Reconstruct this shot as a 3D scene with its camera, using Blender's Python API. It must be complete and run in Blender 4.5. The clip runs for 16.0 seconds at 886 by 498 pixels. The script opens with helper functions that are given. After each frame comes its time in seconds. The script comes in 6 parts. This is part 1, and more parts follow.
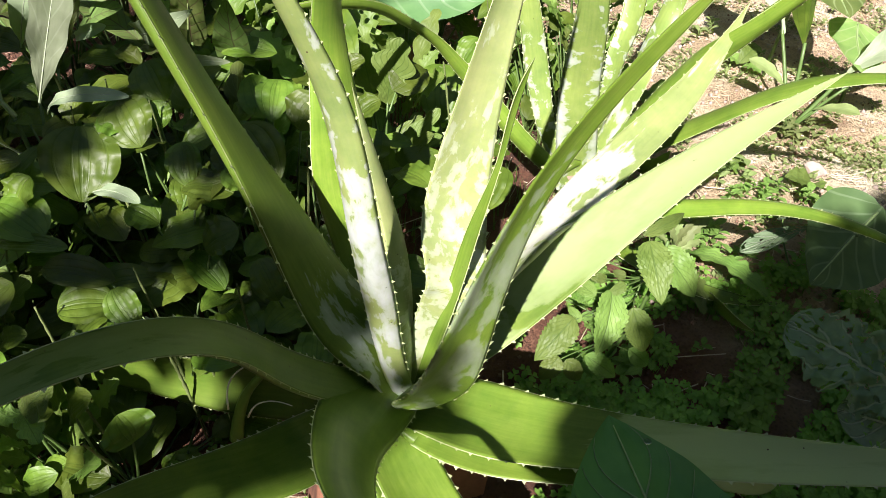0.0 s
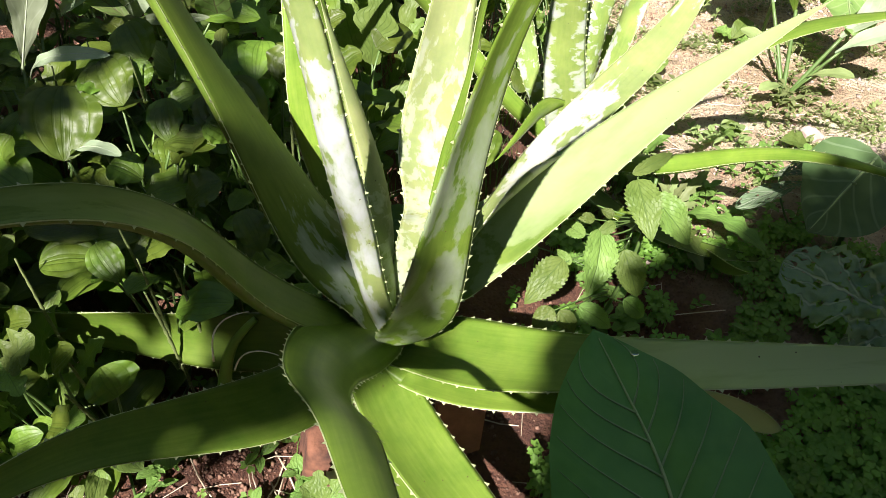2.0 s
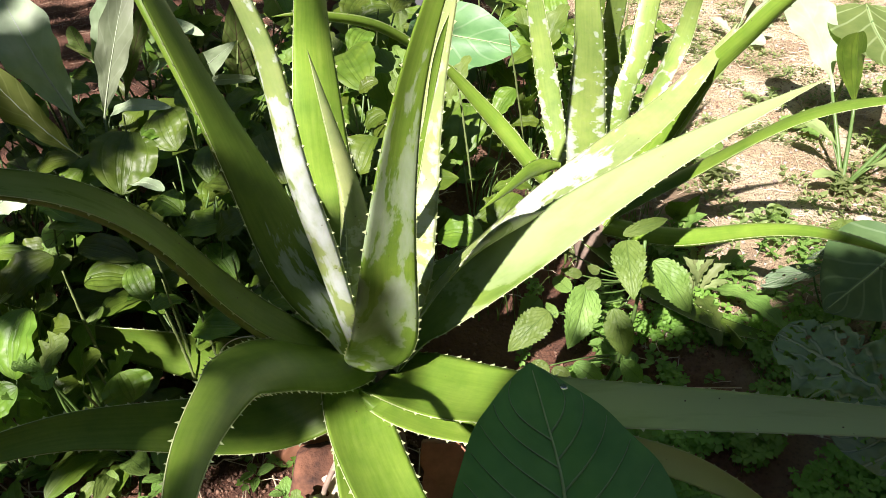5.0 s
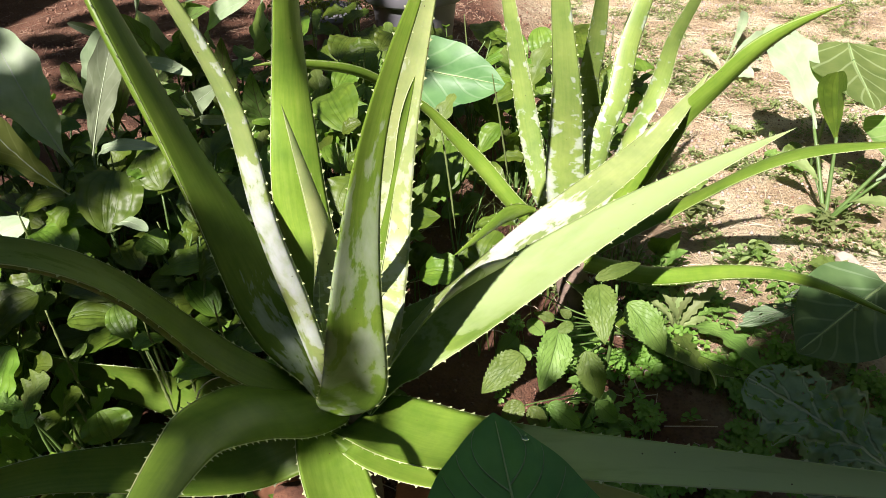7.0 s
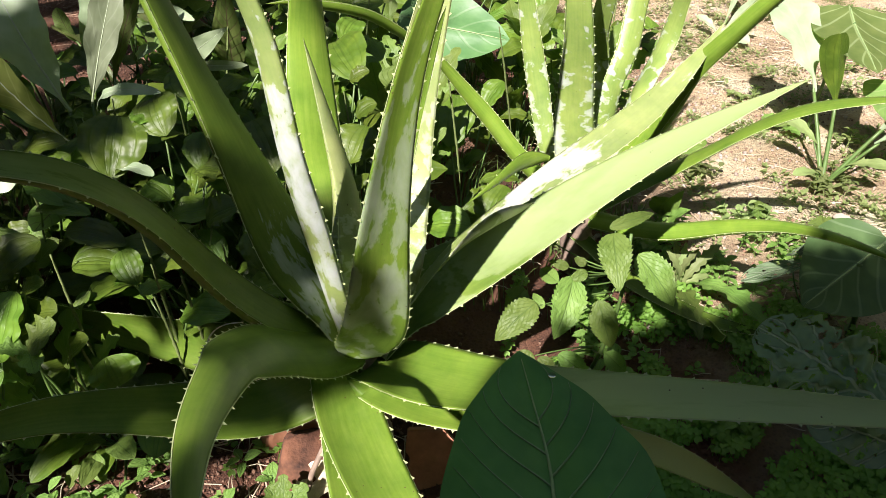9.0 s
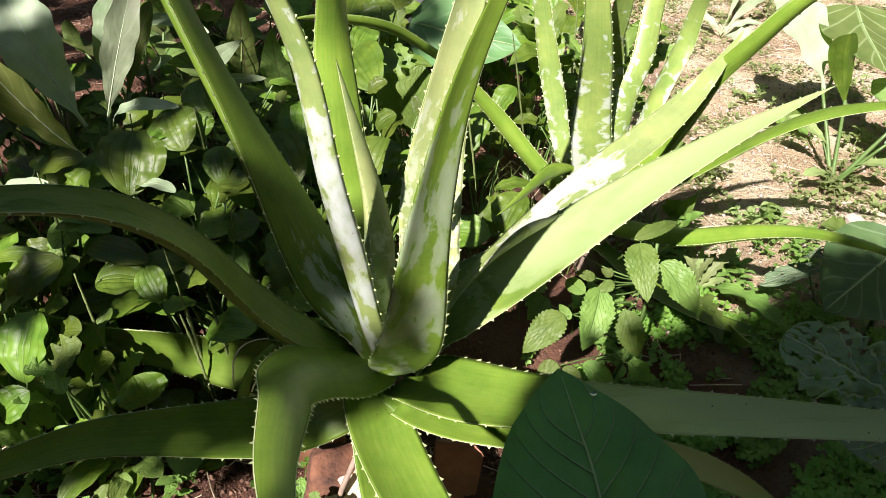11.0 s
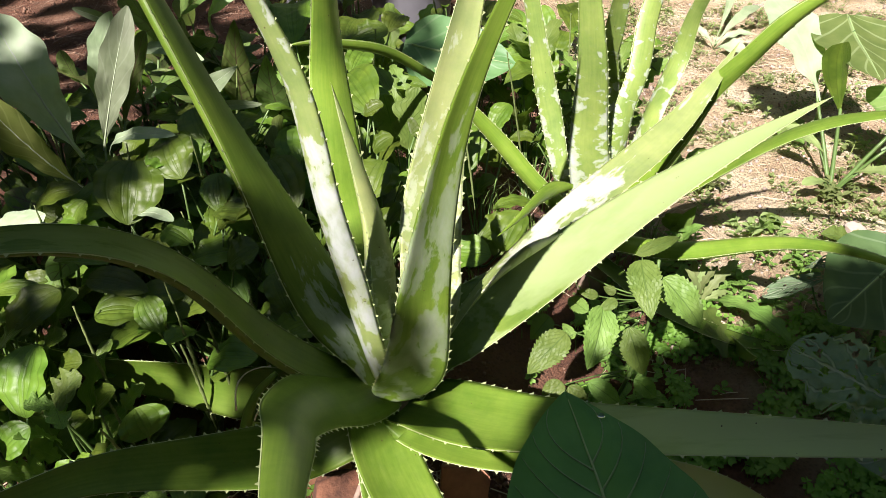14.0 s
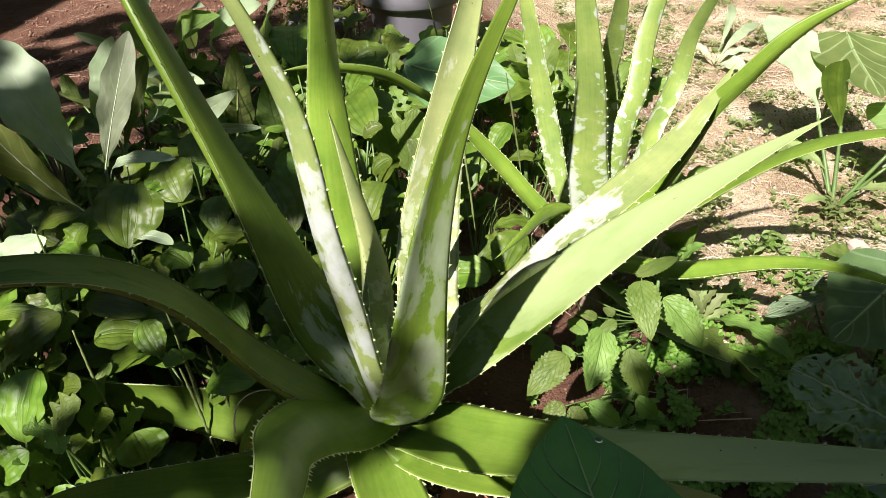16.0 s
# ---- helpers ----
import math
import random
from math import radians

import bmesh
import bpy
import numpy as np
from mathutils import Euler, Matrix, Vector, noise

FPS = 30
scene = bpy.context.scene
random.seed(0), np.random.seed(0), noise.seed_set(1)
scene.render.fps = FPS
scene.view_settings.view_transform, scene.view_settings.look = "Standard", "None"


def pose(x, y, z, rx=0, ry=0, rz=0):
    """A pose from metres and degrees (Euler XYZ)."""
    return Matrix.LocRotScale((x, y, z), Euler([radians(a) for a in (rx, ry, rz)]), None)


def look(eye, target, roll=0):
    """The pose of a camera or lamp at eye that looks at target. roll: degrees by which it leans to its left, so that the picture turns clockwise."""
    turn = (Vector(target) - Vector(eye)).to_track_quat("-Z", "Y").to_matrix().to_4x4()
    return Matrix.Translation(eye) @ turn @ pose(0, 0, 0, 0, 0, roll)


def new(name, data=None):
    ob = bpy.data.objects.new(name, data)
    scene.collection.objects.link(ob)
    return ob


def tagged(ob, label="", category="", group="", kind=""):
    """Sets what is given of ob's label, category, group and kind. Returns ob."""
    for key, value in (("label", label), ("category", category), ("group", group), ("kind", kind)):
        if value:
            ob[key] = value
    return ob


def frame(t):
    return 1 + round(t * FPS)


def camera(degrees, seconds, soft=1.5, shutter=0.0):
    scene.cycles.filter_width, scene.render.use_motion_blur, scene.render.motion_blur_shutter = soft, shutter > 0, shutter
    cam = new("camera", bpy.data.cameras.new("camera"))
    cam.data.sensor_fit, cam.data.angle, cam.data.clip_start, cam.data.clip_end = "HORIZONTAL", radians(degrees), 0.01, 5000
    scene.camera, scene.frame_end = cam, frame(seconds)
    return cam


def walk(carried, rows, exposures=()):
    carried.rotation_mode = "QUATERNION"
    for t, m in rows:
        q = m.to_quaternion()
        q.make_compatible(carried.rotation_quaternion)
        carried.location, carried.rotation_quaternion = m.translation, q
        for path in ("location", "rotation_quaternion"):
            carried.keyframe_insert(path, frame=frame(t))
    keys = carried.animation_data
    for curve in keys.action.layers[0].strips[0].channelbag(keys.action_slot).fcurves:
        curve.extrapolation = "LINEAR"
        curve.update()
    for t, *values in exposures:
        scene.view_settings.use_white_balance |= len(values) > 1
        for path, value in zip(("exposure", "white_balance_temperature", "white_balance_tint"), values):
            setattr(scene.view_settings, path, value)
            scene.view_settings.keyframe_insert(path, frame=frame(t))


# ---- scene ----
cam = camera(62.3, 16.0, soft=0.5)
PATH = [
    (0, (-0.04, -0.019, 1.136), (0.015, 1.438, -0.233), 3.6),
    (0.5, (-0.047, -0.032, 1.111), (-0.053, 1.428, -0.256), 0.6),
    (1, (-0.036, -0.057, 1.091), (-0.043, 1.434, -0.243), 0.2),
    (1.5, (-0.022, -0.076, 1.069), (-0.033, 1.439, -0.235), 0.1),
    (2, (-0.003, -0.084, 1.042), (0.027, 1.412, -0.285), 1.1),
    (2.5, (0.001, -0.087, 1.022), (-0.049, 1.423, -0.289), 0.5),
    (3, (0.036, -0.119, 1.022), (-0.095, 1.415, -0.255), -0.7),
    (3.5, (0.085, -0.155, 1.01), (-0.142, 1.394, -0.235), -1.5),
    (4, (0.115, -0.174, 1.017), (-0.158, 1.404, -0.18), -1.5),
    (4.5, (0.15, -0.181, 1.025), (-0.14, 1.423, -0.134), -1.7),
    (5, (0.174, -0.169, 1.039), (-0.092, 1.452, -0.102), -1.2),
    (7.5, (0.215, -0.159, 1.087), (-0.058, 1.489, -0.012), -0.8),
    (8, (0.195, -0.176, 1.062), (-0.056, 1.46, -0.06), -0.9),
    (8.5, (0.179, -0.19, 1.037), (-0.043, 1.43, -0.115), -0.3),
    (9, (0.163, -0.182, 1.044), (-0.05, 1.433, -0.116), 0.8),
    (11.5, (0.106, -0.172, 1.064), (-0.085, 1.439, -0.105), -0.0),
    (12, (0.105, -0.172, 1.066), (-0.109, 1.437, -0.103), -1.2),
    (12.5, (0.104, -0.168, 1.071), (-0.093, 1.459, -0.076), -1.0),
    (13, (0.097, -0.163, 1.063), (-0.12, 1.462, -0.084), -1.9),
    (13.5, (0.104, -0.16, 1.064), (-0.109, 1.468, -0.078), -1.9),
    (14, (0.107, -0.161, 1.068), (-0.089, 1.475, -0.065), -1.3),
    (14.5, (0.102, -0.159, 1.069), (-0.109, 1.483, -0.053), -1.4),
    (15, (0.111, -0.16, 1.068), (-0.09, 1.484, -0.055), -1.5),
    (15.5, (0.117, -0.157, 1.068), (-0.091, 1.489, -0.048), -1.9),
    (16, (0.117, -0.155, 1.075), (-0.095, 1.505, -0.021), -1.9),
]
walk(cam, [(t, look(eye, target, roll)) for t, eye, target, roll in PATH],
     exposures=[(0, 1.10, 6250, 25), (2, 1.18, 6250, 25), (3.5, 1.28, 6250, 25), (5, 1.20, 6300, 24), (7.5, 0.94, 6350, 23), (8.5, 0.97, 6350, 23), (11.5, 1.06, 6300, 24), (13.5, 1.01, 6350, 24), (16, 0.95, 6350, 23)])


# ---- light ----
SUN_FROM = Vector((-0.32, -0.985, 1.0)).normalized()
world = bpy.data.worlds.new("sky")
scene.world = world
world.use_nodes = True
sky = world.node_tree.nodes.new("ShaderNodeTexSky")
sky.sky_type = "NISHITA"
sky.sun_disc = False
sky.dust_density = 1.0
sky.sun_elevation = math.asin(SUN_FROM.z)
sky.sun_rotation = math.atan2(SUN_FROM.x, SUN_FROM.y)
world.node_tree.links.new(sky.outputs[0], world.node_tree.nodes["Background"].inputs[0])
world.node_tree.nodes["Background"].inputs[1].default_value = 0.044
sun_data = bpy.data.lights.new("sun", "SUN")
sun_data.energy, sun_data.angle, sun_data.color = 6.4, radians(0.53), (1.0, 0.94, 0.89)
sun = new("sun", sun_data)
sun.matrix_world = look(SUN_FROM * 20, (0, 0, 0))


# ---- materials ----
def node(mat, kind, **values):
    n = mat.node_tree.nodes.new(kind)
    for key, value in values.items():
        n.inputs[key.replace("_", " ")].default_value = value
    return n


def material(name):
    mat = bpy.data.materials.new(name)
    mat.use_nodes = True
    return mat, mat.node_tree.nodes["Principled BSDF"], mat.node_tree.links.new


def ramp(mat, stops):
    n = mat.node_tree.nodes.new("ShaderNodeValToRGB")
    while len(n.color_ramp.elements) < len(stops):
        n.color_ramp.elements.new(0.5)
    for e, (p, c) in zip(n.color_ramp.elements, stops):
        e.position, e.color = p, (*c, 1) if len(c) == 3 else c
    return n


def mixed(mat, kind="MIX"):
    n = mat.node_tree.nodes.new("ShaderNodeMix")
    n.data_type, n.blend_type = "RGBA", kind
    return n


def bumped(mat, bsdf, height, strength, distance):
    b = node(mat, "ShaderNodeBump", Strength=strength, Distance=distance)
    mat.node_tree.links.new(height, b.inputs["Height"])
    mat.node_tree.links.new(b.outputs[0], bsdf.inputs["Normal"])
    return b


def plain(name, colour, rough=0.6, vary=0.25, scale=40.0, metal=0.0, bump=0.2):
    """A plain surface with a mottled tone and a fine grain."""
    mat, bsdf, link = material(name)
    tex = node(mat, "ShaderNodeTexCoord")
    n = node(mat, "ShaderNodeTexNoise", Scale=scale, Detail=6.0, Roughness=0.6)
    link(tex.outputs["Object"], n.inputs["Vector"])
    c = ramp(mat, [(0.3, [v * (1 - vary) for v in colour]), (0.7, [min(1, v * (1 + vary)) for v in colour])])
    link(n.outputs[0], c.inputs[0])
    link(c.outputs[0], bsdf.inputs["Base Color"])
    bsdf.inputs["Roughness"].default_value = rough
    bsdf.inputs["Metallic"].default_value = metal
    fine = node(mat, "ShaderNodeTexNoise", Scale=scale * 6, Detail=4.0)
    link(tex.outputs["Object"], fine.inputs["Vector"])
    bumped(mat, bsdf, fine.outputs[0], bump, 0.002)
    return mat


def aloe_skin(name, green=1.0, bloom=None, wax_colour=(0.40, 0.45, 0.36), pale=0.0, edge=0.0, grain=(1.5, 0.85)):
    """Fleshy green skin with faint long streaks and, where bloom gives stops from the leaf's base to its tip, pale
    waxy patches with irregular edges, or on two skins a painted gain of sky light."""
    mat, bsdf, link = material(name)
    uv = node(mat, "ShaderNodeUVMap")
    tex = node(mat, "ShaderNodeTexCoord")
    info = node(mat, "ShaderNodeObjectInfo")
    stretch = node(mat, "ShaderNodeMapping")
    stretch.inputs["Scale"].default_value = (7.0, 0.8, 1.0)
    link(uv.outputs[0], stretch.inputs["Vector"])
    streak = node(mat, "ShaderNodeTexNoise", Scale=3.0, Detail=6.0, Roughness=0.6)
    link(stretch.outputs[0], streak.inputs["Vector"])
    tones = [(0.100, 0.180, 0.018), (0.123, 0.208, 0.025), (0.153, 0.238, 0.036)]
    tones = [[green * ((1 - pale) * v + pale * w) for v, w in zip(t, (0.395, 0.435, 0.215))] for t in tones]
    base = ramp(mat, list(zip((0.28, 0.52, 0.8), tones)))
    link(streak.outputs[0], base.inputs[0])
    blotch = node(mat, "ShaderNodeTexNoise", Scale=14.0, Detail=9.0, Roughness=0.66)
    link(tex.outputs["Object"], blotch.inputs["Vector"])
    tone = ramp(mat, [(0.3, (0.62, 0.72, 0.62)), (0.7, (1.15, 1.08, 1.05))])
    link(blotch.outputs[0], tone.inputs[0])
    mul = mixed(mat, "MULTIPLY")
    mul.inputs[0].default_value = 1.0
    link(base.outputs[0], mul.inputs[6])
    link(tone.outputs[0], mul.inputs[7])
    last = mul.outputs[2]
    bsdf.inputs["Roughness"].default_value = 0.40
    if bloom:
        spread = node(mat, "ShaderNodeMapping")
        spread.inputs["Scale"].default_value = (*grain, 1.0)
        link(uv.outputs[0], spread.inputs["Vector"])
        shift = node(mat, "ShaderNodeCombineXYZ")
        link(info.outputs["Random"], shift.inputs["Z"])
        jump = node(mat, "ShaderNodeVectorMath")
        jump.operation = "MULTIPLY_ADD"
        link(shift.outputs[0], jump.inputs[0])
        jump.inputs[1].default_value = (0, 0, 40)
        link(spread.outputs[0], jump.inputs[2])
        waxy = node(mat, "ShaderNodeTexNoise", Scale=4.0, Detail=9.0, Roughness=0.58, Distortion=0.25)
        link(jump.outputs[0], waxy.inputs["Vector"])
        split = node(mat, "ShaderNodeSeparateXYZ")
        link(uv.outputs[0], split.inputs[0])
        third = mat.node_tree.nodes.new("ShaderNodeMath")
        third.operation = "DIVIDE"
        link(split.outputs[1], third.inputs[0])
        third.inputs[1].default_value = 3.0
        reach = ramp(mat, [(p, (0.5 + v,) * 3) for p, v in bloom])
        link(third.outputs[0], reach.inputs[0])
        total = mat.node_tree.nodes.new("ShaderNodeMath")
        total.operation = "ADD"
        link(waxy.outputs[0], total.inputs[0])
        link(reach.outputs[0], total.inputs[1])
        less = mat.node_tree.nodes.new("ShaderNodeMath")
        less.operation = "SUBTRACT"
        link(total.outputs[0], less.inputs[0])
        less.inputs[1].default_value = 0.5
        if edge > 0:
            # more wax towards the margins
            off = mat.node_tree.nodes.new("ShaderNodeMath")
            off.operation = "SUBTRACT"
            link(split.outputs[0], off.inputs[0])
            off.inputs[1].default_value = 0.5
            far = mat.node_tree.nodes.new("ShaderNodeMath")
            far.operation = "ABSOLUTE"
            link(off.outputs[0], far.inputs[0])
            grow = mat.node_tree.nodes.new("ShaderNodeMath")
            grow.operation = "MULTIPLY_ADD"
            link(far.outputs[0], grow.inputs[0])
            grow.inputs[1].default_value = edge
            link(total.outputs[0], grow.inputs[2])
            link(grow.outputs[0], less.inputs[0])
        mask = ramp(mat, [(0.490, (0, 0, 0)), (0.525, (0.55, 0.55, 0.55)), (0.70, (0.95, 0.95, 0.95))])
        link(less.outputs[0], mask.inputs[0])
        wax = mixed(mat)
        link(mask.outputs[0], wax.inputs[0])
        link(last, wax.inputs[6])
        wax.inputs[7].default_value = (*wax_colour, 1)
        last = wax.outputs[2]
        rgh = ramp(mat, [(0.0, (0.40,) * 3), (0.7, (0.6,) * 3)])
        link(mask.outputs[0], rgh.inputs[0])
        link(rgh.outputs[0], bsdf.inputs["Roughness"])
    # small brown specks
    cell = node(mat, "ShaderNodeTexVoronoi", Scale=70.0)
    link(tex.outputs["Object"], cell.inputs["Vector"])
    speck = ramp(mat, [(0.05, (1, 1, 1)), (0.08, (0, 0, 0))])
    link(cell.outputs["Distance"], speck.inputs[0])
    rare = node(mat, "ShaderNodeTexNoise", Scale=16.0)
    link(tex.outputs["Object"], rare.inputs["Vector"])
    rr = ramp(mat, [(0.54, (0, 0, 0)), (0.58, (1, 1, 1))])
    link(rare.outputs[0], rr.inputs[0])
    both = mixed(mat, "MULTIPLY")
    both.inputs[0].default_value = 1.0
    link(speck.outputs[0], both.inputs[6])
    link(rr.outputs[0], both.inputs[7])
    spot = mixed(mat)
    link(both.outputs[2], spot.inputs[0])
    link(last, spot.inputs[6])
    spot.inputs[7].default_value = (0.07, 0.05, 0.02, 1)
    link(spot.outputs[2], bsdf.inputs["Base Color"])
    bsdf.inputs["Subsurface Weight"].default_value = 0.15
    bsdf.inputs["Subsurface Radius"].default_value = (0.006, 0.01, 0.002)
    bsdf.inputs["Subsurface Scale"].default_value = 0.6
    bumped(mat, bsdf, streak.outputs[0], 0.05, 0.002)
    bsdf.inputs["Specular IOR Level"].default_value = 0.26
    return mat


def leaf_skin(name, dark, light, vein=(0.3, 0.4, 0.15), rough=0.42, ribs=7.0, vein_amount=0.35, through_light=0.3, pucker=0.35, side=1.0, lengthwise=False, sink=1.0):
    """A thin leaf: midrib and side veins along its own coordinates, sunk between swollen fields of skin, fine
    crinkles, uneven gloss and light passing through."""
    mat, bsdf, link = material(name)
    uv = node(mat, "ShaderNodeUVMap")
    sep = node(mat, "ShaderNodeSeparateXYZ")
    link(uv.outputs[0], sep.inputs[0])

    def math_node(op, a, b=None):
        m = mat.node_tree.nodes.new("ShaderNodeMath")
        m.operation = op
        for i, v in enumerate((a, b)):
            if v is None:
                continue
            if isinstance(v, (int, float)):
                m.inputs[i].default_value = v
            else:
                link(v, m.inputs[i])
        return m.outputs[0]

    def soft(value, full, none):
        """1 below full, falling to 0 at none."""
        r = node(mat, "ShaderNodeMapRange")
        r.interpolation_type = "SMOOTHSTEP"
        for key, v in (("From Min", full), ("From Max", none), ("To Min", 1.0), ("To Max", 0.0)):
            r.inputs[key].default_value = v
        link(value, r.inputs[0])
        return r.outputs[0]

    tex = node(mat, "ShaderNodeTexCoord")
    info = node(mat, "ShaderNodeObjectInfo")
    waver = node(mat, "ShaderNodeTexNoise", Scale=4.0, Detail=3.0)
    link(uv.outputs[0], waver.inputs["Vector"])
    wobble = math_node("MULTIPLY", math_node("SUBTRACT", waver.outputs[0], 0.5), 0.03)
    off = math_node("ABSOLUTE", math_node("SUBTRACT", sep.outputs[0], 0.5))
    mid = soft(off, 0.010, 0.030)
    slant = math_node("ADD", off, math_node("MULTIPLY", wobble, 0.5)) if lengthwise else math_node("ADD", wobble, math_node("SUBTRACT", sep.outputs[1], math_node("MULTIPLY", off, 0.7 * side)))
    saw = math_node("ABSOLUTE", math_node("SUBTRACT", math_node("FRACT", math_node("MULTIPLY", slant, ribs)), 0.5))
    line = soft(saw, 0.03, 0.10)
    veins = math_node("MAXIMUM", mid, math_node("MULTIPLY", line, 0.65))
    # swollen fields between the veins, crossed by short rungs
    field = node(mat, "ShaderNodeMapping")
    field.inputs["Scale"].default_value = (7.0, 13.0, 1.0) if lengthwise else (9.0, 9.0, 1.0)
    link(uv.outputs[0], field.inputs["Vector"])
    shift = node(mat, "ShaderNodeCombineXYZ")
    link(math_node("MULTIPLY", info.outputs["Random"], 30.0), shift.inputs["Z"])
    moved = node(mat, "ShaderNodeVectorMath")
    link(field.outputs[0], moved.inputs[0])
    link(shift.outputs[0], moved.inputs[1])
    cells = node(mat, "ShaderNodeTexVoronoi", Scale=1.0)
    cells.feature = "SMOOTH_F1"
    link(moved.outputs[0], cells.inputs["Vector"])
    swell = math_node("SUBTRACT", 1.0, cells.outputs["Distance"])
    n = node(mat, "ShaderNodeTexNoise", Scale=22.0, Detail=5.0)
    link(tex.outputs["Object"], n.inputs["Vector"])
    c = ramp(mat, [(0.32, dark), (0.7, light)])
    link(math_node("ADD", math_node("MULTIPLY", n.outputs[0], 0.7), math_node("MULTIPLY", swell, 0.08)) if lengthwise else n.outputs[0], c.inputs[0])
    hue = node(mat, "ShaderNodeHueSaturation")
    link(math_node("ADD", 0.55, math_node("MULTIPLY", info.outputs["Random"], 0.75)), hue.inputs["Value"])
    link(math_node("ADD", 0.478, math_node("MULTIPLY", info.outputs["Random"], 0.034)), hue.inputs["Hue"])
    link(c.outputs[0], hue.inputs["Color"])
    v = mixed(mat)
    link(math_node("MULTIPLY", veins, vein_amount), v.inputs[0])
    link(hue.outputs[0], v.inputs[6])
    v.inputs[7].default_value = (*vein, 1)
    link(v.outputs[2], bsdf.inputs["Base Color"])
    bulge = node(mat, "ShaderNodeTexNoise", Scale=90.0, Detail=5.0, Roughness=0.6)
    link(tex.outputs["Object"], bulge.inputs["Vector"])
    gloss = node(mat, "ShaderNodeMapRange")
    gloss.inputs["To Min"].default_value, gloss.inputs["To Max"].default_value = rough - 0.08, rough + 0.12
    link(bulge.outputs[0], gloss.inputs[0])
    link(gloss.outputs[0], bsdf.inputs["Roughness"])
    height = math_node("ADD", math_node("SUBTRACT", math_node("MULTIPLY", swell, 0.55 if lengthwise else 1.3), math_node("MULTIPLY", veins, sink)), math_node("MULTIPLY", bulge.outputs[0], 0.5))
    bumped(mat, bsdf, height, pucker, 0.0035)
    bsdf.inputs["Specular IOR Level"].default_value = 0.4 if lengthwise else 0.35
    glow = node(mat, "ShaderNodeBsdfTranslucent")
    tint = mixed(mat, "MULTIPLY")
    tint.inputs[0].default_value = 1.0
    link(v.outputs[2], tint.inputs[6])
    tint.inputs[7].default_value = (1.3, 1.5, 0.5, 1)
    link(tint.outputs[2], glow.inputs["Color"])
    mix = node(mat, "ShaderNodeMixShader", Fac=through_light)
    link(bsdf.outputs[0], mix.inputs[1])
    link(glow.outputs[0], mix.inputs[2])
    link(mix.outputs[0], mat.node_tree.nodes["Material Output"].inputs["Surface"])
    return mat


def soil_skin():
    mat, bsdf, link = material("red_soil")
    tex = node(mat, "ShaderNodeTexCoord")
    big = node(mat, "ShaderNodeTexNoise", Scale=3.0, Detail=8.0, Roughness=0.65)
    link(tex.outputs["Object"], big.inputs["Vector"])
    # Kept darker than the soil itself, for dark gaps under the leaves.
    c = ramp(mat, [(0.3, (0.060, 0.023, 0.010)), (0.5, (0.132, 0.058, 0.027)), (0.72, (0.215, 0.118, 0.064))])
    link(big.outputs[0], c.inputs[0])
    grit = node(mat, "ShaderNodeTexVoronoi", Scale=120.0)
    link(tex.outputs["Object"], grit.inputs["Vector"])
    g = ramp(mat, [(0.0, (0.75, 0.75, 0.75)), (0.5, (1.15, 1.12, 1.08))])
    link(grit.outputs["Distance"], g.inputs[0])
    m = mixed(mat, "MULTIPLY")
    m.inputs[0].default_value = 1.0
    link(c.outputs[0], m.inputs[6])
    link(g.outputs[0], m.inputs[7])
    # the trodden path is drier and paler than the bed, whose tone also imitates shade between plants
    place = node(mat, "ShaderNodeSeparateXYZ")
    link(tex.outputs["Object"], place.inputs[0])
    reach = mat.node_tree.nodes.new("ShaderNodeMath")
    reach.operation = "MULTIPLY_ADD"
    link(place.outputs[1], reach.inputs[0])
    reach.inputs[1].default_value = 0.25
    link(place.outputs[0], reach.inputs[2])
    dry = ramp(mat, [(0.0, (0, 0, 0)), (1.0, (1, 1, 1))])
    span = node(mat, "ShaderNodeMapRange")
    span.inputs["From Min"].default_value, span.inputs["From Max"].default_value = 0.70, 1.05
    link(reach.outputs[0], span.inputs[0])
    link(span.outputs[0], dry.inputs[0])
    pale = mixed(mat, "MULTIPLY")
    link(dry.outputs[0], pale.inputs[0])
    link(m.outputs[2], pale.inputs[6])
    pale.inputs[7].default_value = (3.6, 6.5, 8.3, 1)
    link(pale.outputs[2], bsdf.inputs["Base Color"])
    bsdf.inputs["Roughness"].default_value = 0.92
    fine = node(mat, "ShaderNodeTexNoise", Scale=60.0, Detail=8.0, Roughness=0.7)
    link(tex.outputs["Object"], fine.inputs["Vector"])
    bumped(mat, bsdf, fine.outputs[0], 1.0, 0.03)
    return mat


SOIL = soil_skin()
ALOE = aloe_skin("aloe_green")
# Same skin scaled brighter, so that leaves turned from the sun look lit.
ALOE_LIT = aloe_skin("aloe_green_lit_copy", 1.32)
# Same skin scaled darker: shade put into the colour of low leaves.
ALOE_SHADED = aloe_skin("aloe_green_shaded_copy", 0.70)
# These two grow greyer and paler outward: sky light painted into the skin.
ALOE_ARCHED = aloe_skin("aloe_arched_skylit_outward", 0.9, [(0.0, -0.3), (0.3, -0.2), (0.45, 0.0), (0.85, 0.12)], (0.165, 0.245, 0.062), grain=(1.0, 0.5))
ALOE_SKYLIT = aloe_skin("aloe_green_skylit_outward", 1.0, [(0.0, -0.4), (0.28, -0.25), (0.42, 0.08), (0.7, 0.3)], (0.33, 0.44, 0.165), grain=(0.7, 0.4))
